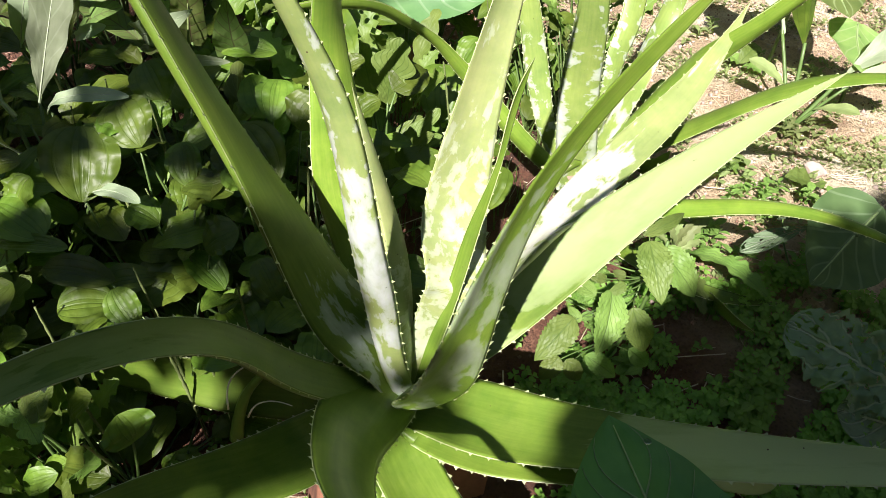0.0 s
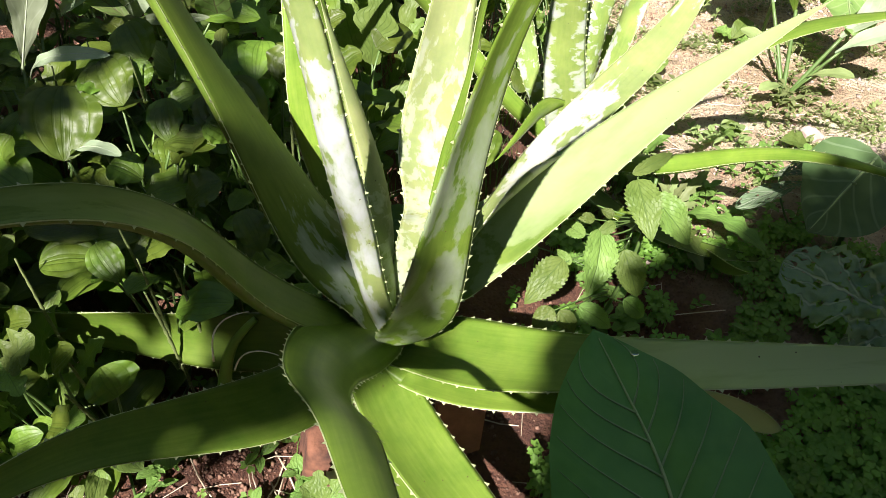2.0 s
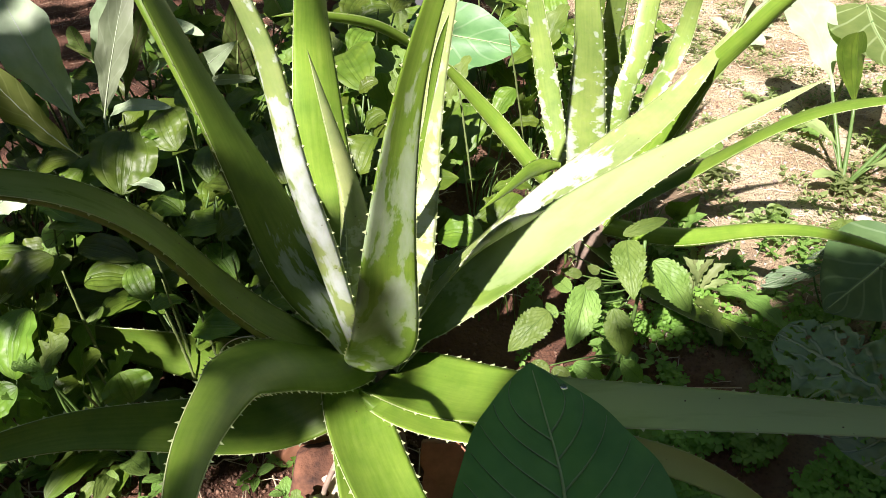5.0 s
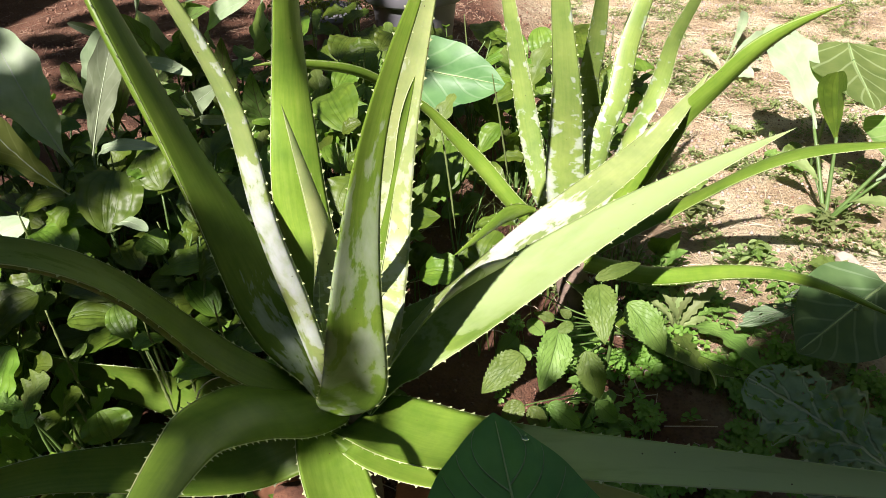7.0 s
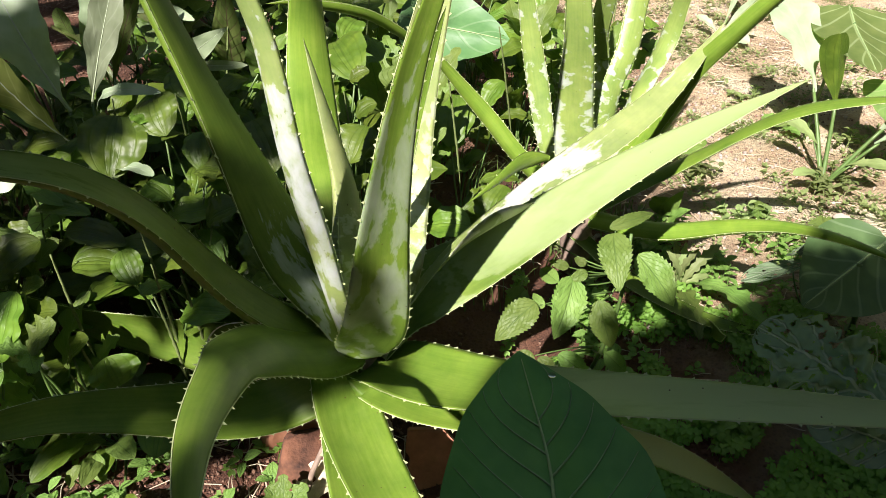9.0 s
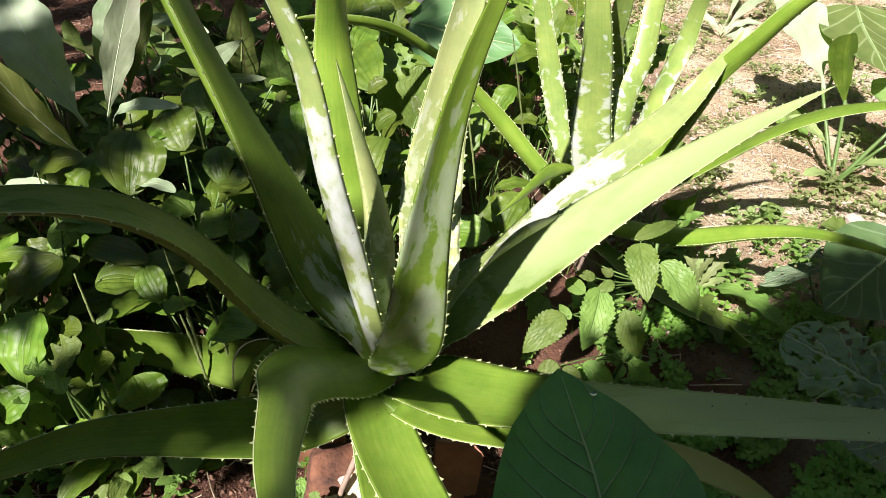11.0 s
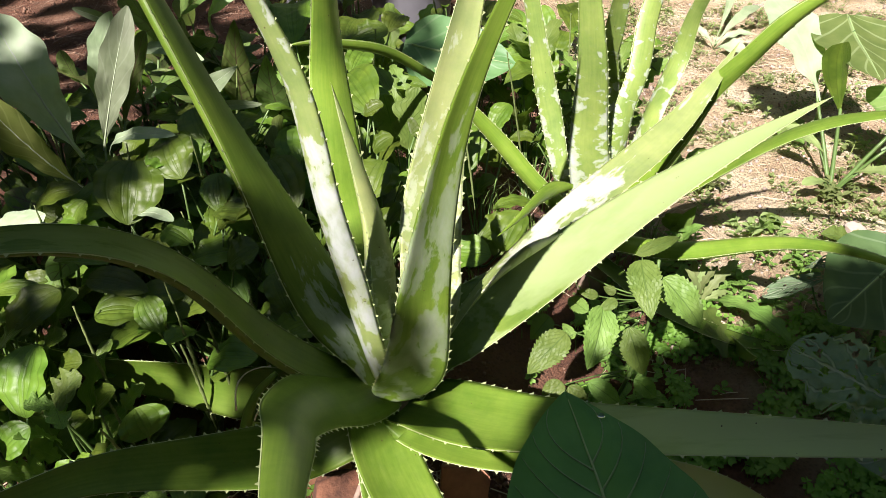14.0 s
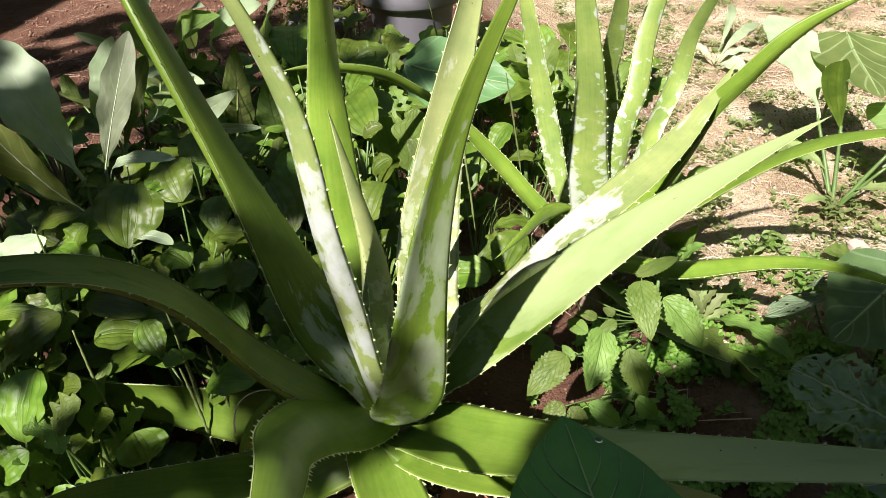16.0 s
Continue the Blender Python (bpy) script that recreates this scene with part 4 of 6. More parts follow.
def rocket(at, count=16):
    """A bushy weed of upright, deeply lobed leaves on thin stalks."""
    root = root_at(*at)
    plant = empty("rocket_plant", root, "bushy leafy weed with lobed bright green leaves", "leafy weed", "leafy weeds")
    rng = random.Random(int(at[0] * 613 + at[1] * 271))
    for i in range(count):
        w = i * 2.4 + rng.uniform(-0.4, 0.4)
        reach = rng.uniform(0.015, 0.10)
        top = bed_top(root[1]) * rng.uniform(0.55, 0.98)
        n = rng.uniform(0.09, 0.16)
        b = (root[0] + math.cos(w) * reach, root[1] + math.sin(w) * reach, max(root[2] + 0.03, top - n * 0.8))
        t = (b[0] + math.cos(w) * n * 0.6, b[1] + math.sin(w) * n * 0.6, top)
        leaf_on(plant, b, t, n * rng.uniform(0.34, 0.50), root, ROCKET, "runcinate" if i % 3 else "lobed", stalk=0.0016, arch=0.12, fold=0.25, ruffle=0.10, crumple=0.06, seed=rng.randint(0, 9999), m=30, k=6)
    return plant


def mint(at, leaves):
    root = root_at(*at)
    plant = empty("lemon_balm_plant", root, "bushy herb with toothed heart-shaped bright green leaves", "herb")
    crest = (at[0] + 0.03, at[1] - 0.06, 0.40)
    q = [np.array(root) * (1 - t) + np.array(crest) * t + np.array((0.02, 0.0, 0)) * math.sin(t * 3.1) for t in np.linspace(0, 1, 8)]
    v, f = tube(q, np.linspace(0.0045, 0.0025, 8), 6)
    solid("stem", v, f, STALK, plant)
    for i, (bx, by, bz, tx, ty, tz, w) in enumerate(leaves):
        h = max(0.0, min(1.0, (bz - 0.04) / 0.4))
        near = np.array(root) * (1 - h) + np.array(crest) * h
        leaf_on(plant, (bx, by, bz), (tx, ty, tz), w * 0.9, tuple(near), MINT, "toothed", stalk=0.0013, arch=0.10, fold=0.22, ruffle=0.04, crumple=0.03, seed=i, m=65, k=6, face=(0, -0.7, 0.7))
    return plant


def rosette_weed(at, leaves):
    root = root_at(*at)
    plant = empty("dandelion_plant", root, "flat rosette weed with long jagged pale-ribbed leaves", "weed")
    for i, (bx, by, bz, tx, ty, tz, w) in enumerate(leaves):
        leaf_on(plant, (at[0], at[1], root[2] + 0.02), (tx, ty, tz), w * 1.1, root, MINT if i < 2 else PALE_WEED, "runcinate", stalk=0.0, arch=0.16, fold=0.3, ruffle=0.08, seed=i, m=30, k=3)
    return plant


def young_weed(at, leaves, skin=None, outline="oval"):
    root = root_at(*at)
    plant = empty("young_weed_plant", root, "young weed with smooth oval bright green leaves", "weed")
    for i, (bx, by, bz, tx, ty, tz, w) in enumerate(leaves):
        leaf_on(plant, (bx, by, bz), (tx, ty, tz), w * 1.2, root, skin or MINT, outline, stalk=0.0016, arch=0.14, ruffle=0.08, seed=i, m=20, k=4)
    return plant


def celery_weed(at, leaves):
    root = root_at(*at)
    plant = empty("celery_plant", root, "celery-like herb with cut-edged matt green leaflets", "herb")
    for i, (bx, by, bz, tx, ty, tz, w) in enumerate(leaves):
        leaf_on(plant, (bx, by, bz), (tx, ty, tz), w * 1.3, root, MINT, "lobed", stalk=0.0026, arch=0.06, seed=i, m=26, k=3)
    return plant


def rocket_plant(at, leaves):
    root = root_at(*at)
    plant = empty("rocket_plant", root, "salad rocket with deeply lobed bright green leaves", "salad plant")
    for i, (bx, by, bz, tx, ty, tz, w) in enumerate(leaves):
        leaf_on(plant, (bx, by, bz), (tx, ty, tz), w, root, MINT, "lobed", stalk=0.0026, arch=0.06, seed=i + 4, m=28, k=3, face=(0, -0.8, 0.6))
    for i in range(10):
        w = i * 2.4
        b = (root[0] + 0.02 * math.cos(w), root[1] + 0.02 * math.sin(w), root[2] + 0.09)
        t = (root[0] + 0.11 * math.cos(w), root[1] + 0.10 * math.sin(w), root[2] + 0.20 + 0.02 * (i % 3))
        leaf_on(plant, b, t, 0.05, root, MINT, "lobed", stalk=0.002, arch=0.1, seed=i + 40, m=22, k=3)
    return plant


def kale_seedling(at, leaves):
    root = root_at(*at)
    plant = empty("kale_seedling", root, "small grey-green kale with leaves eaten into holes", "kale")
    for i, (bx, by, bz, tx, ty, tz, w) in enumerate(leaves):
        leaf_on(plant, (bx, by, bz), (tx, ty, tz), w, root, KALE, "lance", stalk=0.0022, arch=0.06, seed=i + 2, m=26, k=6, holes=0.3)
    return plant


def small_weed(at, leaves):
    root = root_at(*at)
    plant = empty("small_weed", root, "low weed with a pale green toothed leaf on the soil", "weed", "low weeds")
    for i, (bx, by, bz, tx, ty, tz, w) in enumerate(leaves):
        leaf_on(plant, (bx, by, bz), (tx, ty, tz), w, root, MINT, "toothed", stalk=0.0014, arch=0.08, seed=i, m=24, k=3)
        d = np.array((tx - bx, ty - by, 0.0)) * 0.7
        leaf_on(plant, (bx, by, bz), (bx - d[1] * 0.8, by + d[0] * 0.8, bz + 0.02), w * 0.7, root, MINT, "toothed", stalk=0.0012, arch=0.08, seed=i + 9, m=20, k=3)
    return plant


# ---- the bed, the herbs and the weeds ----
plantain((-0.306, 0.903), [
        (-0.318, 0.893, 0.404, -0.356, 0.896, 0.432, 0.054),
        (-0.329, 0.896, 0.405, -0.363, 0.941, 0.453, 0.053),
])
plantain((-0.499, 0.586), [
        (-0.443, 0.556, 0.194, -0.46, 0.568, 0.242, 0.065),
        (-0.543, 0.585, 0.204, -0.501, 0.593, 0.251, 0.042),
])
spiked = plantain((-0.432, 0.731), [
        (-0.499, 0.748, 0.325, -0.601, 0.748, 0.345, 0.044),
        (-0.492, 0.72, 0.304, -0.569, 0.695, 0.316, 0.062),
        (-0.457, 0.69, 0.29, -0.496, 0.727, 0.329, 0.043),
        (-0.377, 0.663, 0.256, -0.286, 0.651, 0.283, 0.054),
        (-0.41, 0.711, 0.278, -0.437, 0.66, 0.293, 0.037),
])
for n, (x, y, z) in enumerate(((-0.361, 0.663, 0.34), (-0.402, 0.642, 0.31), (-0.572, 0.66, 0.36), (-0.523, 0.595, 0.23), (-0.300, 0.698, 0.38), (-0.413, 0.672, 0.35))):
    seed_spike(spiked, root_at(x + 0.01, y + 0.02), (x, y, z), n + 5)
plantain((-0.738, 0.685), [
        (-0.714, 0.669, 0.281, -0.643, 0.731, 0.331, 0.063),
        (-0.787, 0.727, 0.308, -0.675, 0.731, 0.336, 0.026),
        (-0.731, 0.657, 0.254, -0.684, 0.676, 0.299, 0.044),
        (-0.662, 0.67, 0.258, -0.604, 0.662, 0.297, 0.031),
        (-0.624, 0.637, 0.24, -0.567, 0.625, 0.272, 0.043),
])
plantain((-0.499, 0.889), [
        (-0.572, 0.858, 0.383, -0.585, 0.951, 0.461, 0.097),
        (-0.492, 0.936, 0.436, -0.536, 0.994, 0.483, 0.078),
        (-0.42, 0.88, 0.402, -0.335, 0.863, 0.409, 0.052),
])
plantain((-0.329, 1.327), [
        (-0.429, 1.481, 0.498, -0.494, 1.718, 0.519, 0.097),
        (-0.253, 1.293, 0.497, -0.238, 1.376, 0.519, 0.05),
])
plantain((-0.212, 0.836), [
        (-0.274, 0.89, 0.408, -0.337, 0.964, 0.465, 0.075),
        (-0.148, 0.915, 0.421, -0.13, 0.97, 0.468, 0.075),
        (-0.254, 0.728, 0.315, -0.286, 0.77, 0.359, 0.043),
])
plantain((-0.451, 1.011), [
        (-0.468, 1.013, 0.473, -0.503, 1.056, 0.519, 0.062),
])
plantain((-0.691, 0.531), [
        (-0.651, 0.567, 0.202, -0.652, 0.647, 0.286, 0.085),
        (-0.671, 0.518, 0.173, -0.621, 0.538, 0.218, 0.047),
        (-0.705, 0.502, 0.16, -0.665, 0.511, 0.208, 0.041),
])
plantain((-0.473, 0.982), [
        (-0.466, 0.97, 0.45, -0.482, 0.992, 0.486, 0.043),
        (-0.512, 0.969, 0.455, -0.56, 0.975, 0.472, 0.068),
])
plantain((-0.168, 1.055), [
        (-0.153, 1, 0.468, -0.118, 1.011, 0.494, 0.042),
        (-0.169, 1.096, 0.499, -0.252, 1.241, 0.518, 0.084),
        (-0.187, 1.092, 0.497, -0.15, 1.1, 0.518, 0.029),
])
plantain((-0.414, 0.857), [
        (-0.416, 0.89, 0.402, -0.419, 0.933, 0.452, 0.048),
        (-0.407, 0.856, 0.383, -0.352, 0.877, 0.42, 0.054),
        (-0.407, 0.882, 0.402, -0.424, 0.929, 0.449, 0.039),
        (-0.374, 0.798, 0.35, -0.322, 0.816, 0.378, 0.057),
        (-0.447, 0.828, 0.371, -0.494, 0.838, 0.392, 0.052),
])
plantain((-0.294, 1.503), [
        (-0.311, 1.496, 0.498, -0.305, 1.609, 0.518, 0.066),
        (-0.297, 1.498, 0.498, -0.212, 1.522, 0.519, 0.055),
        (-0.22, 1.564, 0.5, -0.203, 1.644, 0.518, 0.057),
])
plantain((-0.267, 0.981), [
        (-0.25, 0.978, 0.453, -0.217, 1.012, 0.499, 0.063),
])
plantain((-0.740, 0.861), [
        (-0.751, 0.877, 0.397, -0.666, 0.897, 0.428, 0.049),
        (-0.666, 0.842, 0.377, -0.645, 0.872, 0.42, 0.062),
        (-0.703, 0.847, 0.383, -0.608, 0.791, 0.369, 0.072),
        (-0.682, 0.789, 0.351, -0.57, 0.778, 0.361, 0.026),
])
dock((-0.700, 0.985), [
    (-0.724, 1.015, 0.430, -0.870, 1.090, 0.680, 0.128, DOCK, "dock", 0.10, 0.08),
    (-0.709, 0.972, 0.385, -0.799, 0.878, 0.650, 0.078, BACKLIT, "dock", 0.15, 0.08),
    (-0.809, 1.055, 0.365, -0.984, 1.057, 0.500, 0.034, DOCK, "lance", 0.30, 0.08),
    (-0.698, 1.045, 0.430, -0.588, 1.064, 0.700, 0.066, DOCK, "dock", 0.20, 0.06),
    (-0.707, 1.151, 0.435, -0.631, 1.187, 0.620, 0.046, VEINED, "lance", 0.35, 0.05),
    (-0.676, 1.027, 0.430, -0.512, 0.982, 0.500, 0.030, DOCK, "lance", 0.10, 0.20),
    (-0.586, 0.885, 0.350, -0.460, 0.811, 0.430, 0.036, DOCK, "lance", 0.10, 0.16),
])
dock((-0.830, 1.420), [
    (-0.793, 1.212, 0.440, -0.662, 1.133, 0.670, 0.062, DOCK, "dock", 0.20, 0.05),
    (-0.723, 1.266, 0.600, -0.748, 1.159, 0.670, 0.024, DOCK, "lance", 0.30, 0.12),
    (-0.769, 1.473, 0.450, -0.656, 1.164, 0.680, 0.072, VEINED, "lance", 0.15, 0.08),
    (-0.790, 1.403, 0.440, -0.529, 1.181, 0.575, 0.040, DOCK, "lance", 0.12, 0.15),
    (-0.968, 1.444, 0.400, -0.984, 1.427, 0.490, 0.045, VEINED, "lance", 0.20, 0.10),
])
dock((-0.815, 1.741), [
    (-0.801, 1.656, 0.420, -0.615, 1.191, 0.740, 0.115, DOCK, "ovate", 0.12, 0.08),
    (-0.758, 1.623, 0.440, -0.507, 1.264, 0.680, 0.095, VEINED, "ovate", 0.30, 0.08),
    (-0.812, 1.783, 0.440, -0.542, 1.281, 0.700, 0.062, DOCK, "ovate", 0.20, 0.06),
    (-0.707, 1.691, 0.440, -0.420, 1.264, 0.700, 0.062, DOCK, "lance", 0.25, 0.08),
    (-0.772, 1.606, 0.400, -0.626, 1.496, 0.500, 0.075, DOCK, "ovate", 0.20, 0.10),
    (-0.547, 1.722, 0.420, -0.391, 1.279, 0.720, 0.080, DOCK, "ovate", 0.15, 0.06),
])
dock((-0.560, 1.370), [
    (-0.506, 1.301, 0.420, -0.451, 1.198, 0.640, 0.062, VEINED, "ovate", 0.20, 0.05),
    (-0.617, 1.332, 0.430, -0.449, 1.156, 0.560, 0.056, DOCK, "ovate", 0.12, 0.12),
    (-0.731, 1.300, 0.420, -0.624, 1.209, 0.500, 0.028, DOCK, "lance", 0.30, 0.10),
    (-0.539, 1.256, 0.435, -0.363, 1.010, 0.550, 0.022, DOCK, "lance", 0.20, 0.12),
    (-0.493, 1.616, 0.400, -0.405, 1.512, 0.480, 0.040, VEINED, "lance", 0.20, 0.10),
    (-0.407, 1.275, 0.400, -0.389, 1.172, 0.580, 0.070, VEINED, "ovate", 0.25, 0.08),
])
dock((-0.860, 0.860), [
    (-0.857, 0.841, 0.330, -0.708, 0.840, 0.410, 0.062, DOCK, "dock", 0.15, 0.10),
])
mint((0.300, 0.860), [
        (0.298, 0.813, 0.399, 0.372, 0.868, 0.4, 0.025),
        (0.303, 0.802, 0.397, 0.316, 0.716, 0.348, 0.057),
        (0.246, 0.741, 0.35, 0.224, 0.671, 0.28, 0.062),
        (0.192, 0.719, 0.31, 0.134, 0.671, 0.264, 0.054),
        (0.292, 0.756, 0.297, 0.322, 0.731, 0.22, 0.05),
        (0.365, 0.897, 0.295, 0.436, 0.856, 0.22, 0.068),
        (0.262, 0.746, 0.37, 0.245, 0.758, 0.375, 0.018),
        (0.238, 0.756, 0.357, 0.205, 0.757, 0.365, 0.018),
        (0.224, 0.741, 0.337, 0.196, 0.786, 0.326, 0.028),
        (0.267, 0.749, 0.356, 0.238, 0.737, 0.345, 0.021),
        (0.205, 0.723, 0.296, 0.187, 0.748, 0.305, 0.018),
        (0.242, 0.763, 0.166, 0.3, 0.753, 0.123, 0.04),
        (0.196, 0.758, 0.167, 0.164, 0.733, 0.135, 0.04),
        (0.21, 0.762, 0.155, 0.239, 0.75, 0.114, 0.037),
        (0.323, 0.789, 0.156, 0.365, 0.788, 0.113, 0.037),
        (0.216, 0.81, 0.36, 0.186, 0.843, 0.365, 0.025),
        (0.176, 0.896, 0.196, 0.142, 0.861, 0.167, 0.043),
])
rosette_weed((0.517, 1.178), [
        (0.519, 1.179, 0.058, 0.656, 0.994, 0.085, 0.057),
        (0.515, 1.155, 0.055, 0.535, 0.975, 0.047, 0.045),
        (0.521, 1.189, 0.056, 0.602, 1.228, 0.117, 0.026),
        (0.521, 1.189, 0.056, 0.473, 1.165, 0.129, 0.021),
        (0.521, 1.189, 0.056, 0.516, 1.187, 0.137, 0.019),
        (0.521, 1.189, 0.056, 0.541, 1.167, 0.136, 0.019),
        (0.519, 1.177, 0.054, 0.454, 1.206, 0.077, 0.026),
        (0.517, 1.167, 0.057, 0.584, 1.201, 0.045, 0.026),
        (0.521, 1.189, 0.056, 0.493, 1.196, 0.139, 0.017),
])
young_weed((-0.490, 0.530), [
        (-0.518, 0.566, 0.043, -0.537, 0.492, 0.073, 0.035),
        (-0.491, 0.559, 0.045, -0.426, 0.511, 0.076, 0.038),
        (-0.5, 0.534, 0.045, -0.478, 0.445, 0.078, 0.028),
        (-0.518, 0.462, 0.047, -0.505, 0.487, 0.075, 0.021),
        (-0.469, 0.482, 0.048, -0.494, 0.512, 0.074, 0.025),
])
celery_weed((-0.580, 0.600), [
        (-0.593, 0.568, 0.236, -0.544, 0.589, 0.282, 0.053),
        (-0.593, 0.568, 0.236, -0.622, 0.543, 0.254, 0.041),
        (-0.593, 0.568, 0.236, -0.549, 0.519, 0.241, 0.029),
])
celery_weed((-0.150, 0.440), [
        (-0.158, 0.448, 0.095, -0.182, 0.462, 0.118, 0.026),
        (-0.152, 0.446, 0.098, -0.160, 0.478, 0.130, 0.024),
        (-0.146, 0.446, 0.098, -0.122, 0.470, 0.124, 0.026),
        (-0.146, 0.440, 0.095, -0.112, 0.440, 0.108, 0.024),
        (-0.154, 0.436, 0.092, -0.168, 0.412, 0.098, 0.020),
])
rocket_plant((-0.120, 1.170), [
        (-0.117, 1.156, 0.396, -0.091, 1.159, 0.529, 0.084),
        (-0.146, 1.186, 0.398, -0.168, 1.194, 0.497, 0.071),
])
kale_seedling((0.800, 1.100), [
        (0.785, 1.155, 0.138, 0.617, 1.088, 0.119, 0.048),
        (0.734, 1.201, 0.117, 0.808, 1.204, 0.139, 0.038),
])
plantain((-0.86, 1.08), [], 18)
plantain((-0.78, 0.92), [], 18)
plantain((-0.95, 1.25), [], 18)
plantain((-0.62, 1.08), [], 18)
rocket((-0.3, 1.55))
plantain((-0.62, 1.6), [], 18)
plantain((-0.72, 1.18), [], 18)
plantain((-0.55, 1.22), [], 18)
rocket((-0.38, 1.12))
rocket((-0.62, 0.60), 12)
rocket((-0.72, 0.74), 12)
rocket((-0.28, 1.32))
rocket((-0.5, 1.45))
rocket((-0.12, 1.35))
plantain((-0.66, 0.98), [], 18)
plantain((-0.32, 0.84), [], 18)
plantain((-0.82, 0.78), [], 18)
plantain((-0.9, 0.95), [], 18)
plantain((-0.72, 0.62), [], 18)
plantain((-0.2, 0.83), [], 18)
plantain((-0.5, 1.85), [], 18)
plantain((-0.65, 1.75), [], 18)
rocket((-0.25, 1.75))
plantain((-0.02, 1.8), [], 18)
rocket((0.12, 1.7))
plantain((-0.4, 2.0), [], 18)
plantain((0.22, 1.62), [], 18)
rocket((0.3, 1.5))
plantain((-0.1, 1.95), [], 18)
plantain((-0.75, 1.5), [], 18)
plantain((0.33, 1.75), [], 18)
young_weed((0.905, 2.985), [
        (0.894, 2.942, 0.018, 1.104, 3.146, 0.119, 0.043),
        (0.894, 2.942, 0.018, 1.048, 2.955, 0.058, 0.047),
        (0.907, 2.983, 0.028, 1.025, 3.38, 0.138, 0.037),
        (0.887, 2.941, 0.018, 0.8, 3.019, 0.069, 0.033),
        (0.899, 2.909, 0.017, 0.991, 2.83, 0.029, 0.065),
], DOCK, "dock")
young_weed((0.605, 1.855), [
        (0.595, 1.813, 0.019, 0.672, 1.87, 0.057, 0.05),
        (0.595, 1.813, 0.019, 0.539, 1.846, 0.046, 0.044),
        (0.593, 1.8, 0.016, 0.638, 1.748, 0.028, 0.049),
])
young_weed((0.953, 2.121), [
        (0.937, 2.077, 0.019, 1.011, 2.149, 0.047, 0.047),
        (0.937, 2.077, 0.019, 0.885, 2.095, 0.039, 0.043),
        (0.939, 2.056, 0.019, 0.989, 2.018, 0.02, 0.046),
])
plantain((0.030, 1.200), [
        (-0.016, 1.271, 0.28, -0.015, 1.381, 0.358, 0.084),
        (0.079, 1.095, 0.198, 0.114, 1.163, 0.257, 0.069),
        (0.071, 1.466, 0.268, 0.095, 1.412, 0.216, 0.034),
        (0.03, 1.573, 0.238, 0.076, 1.622, 0.299, 0.057),
        (0.024, 1.432, 0.148, -0.035, 1.348, 0.168, 0.048),
        (-0.14, 1.284, 0.197, -0.06, 1.329, 0.196, 0.062),
        (-0.056, 1.106, 0.179, -0.031, 1.149, 0.219, 0.056),
        (0.053, 1.263, 0.199, 0.142, 1.296, 0.197, 0.04),
        (0.026, 1.196, 0.157, 0.105, 1.254, 0.176, 0.063),
        (0.071, 1.187, 0.12, 0.062, 1.238, 0.146, 0.049),
        (0, 1.395, 0.157, 0.054, 1.409, 0.198, 0.048),
], 0)
plantain((0.130, 1.500), [
        (0.101, 1.931, 0.32, 0.061, 2.038, 0.419, 0.067),
        (0.18, 2.075, 0.299, 0.145, 2.148, 0.399, 0.07),
        (0.099, 1.78, 0.198, 0.158, 1.834, 0.248, 0.056),
        (0.195, 1.684, 0.118, 0.156, 1.719, 0.177, 0.055),
        (0.317, 2.687, 0.119, 0.268, 2.933, 0.178, 0.096),
        (0.279, 2.165, 0.1, 0.228, 2.265, 0.158, 0.066),
        (0.003, 2.193, 0.3, -0.063, 2.376, 0.337, 0.087),
        (0.079, 1.883, 0.339, 0.033, 1.796, 0.4, 0.072),
        (0.215, 2.401, 0.137, 0.254, 2.518, 0.2, 0.078),
        (0.024, 1.793, 0.25, -0.025, 1.787, 0.317, 0.061),
        (0.122, 2.119, 0.198, 0.101, 2.103, 0.278, 0.056),
], 0)
small_weed((0.939, 1.454), [
        (0.939, 1.454, 0.026, 0.858, 1.448, 0.05, 0.067),
])
small_weed((0.771, 1.513), [
        (0.771, 1.513, 0.015, 0.762, 1.571, 0.038, 0.051),
])
small_weed((0.492, 1.444), [
        (0.492, 1.444, 0.048, 0.504, 1.405, 0.119, 0.058),
])
small_weed((0.513, 1.392), [
        (0.513, 1.392, 0.048, 0.555, 1.372, 0.109, 0.047),
])
small_weed((0.518, 1.427), [
        (0.518, 1.427, 0.049, 0.539, 1.411, 0.139, 0.038),
])


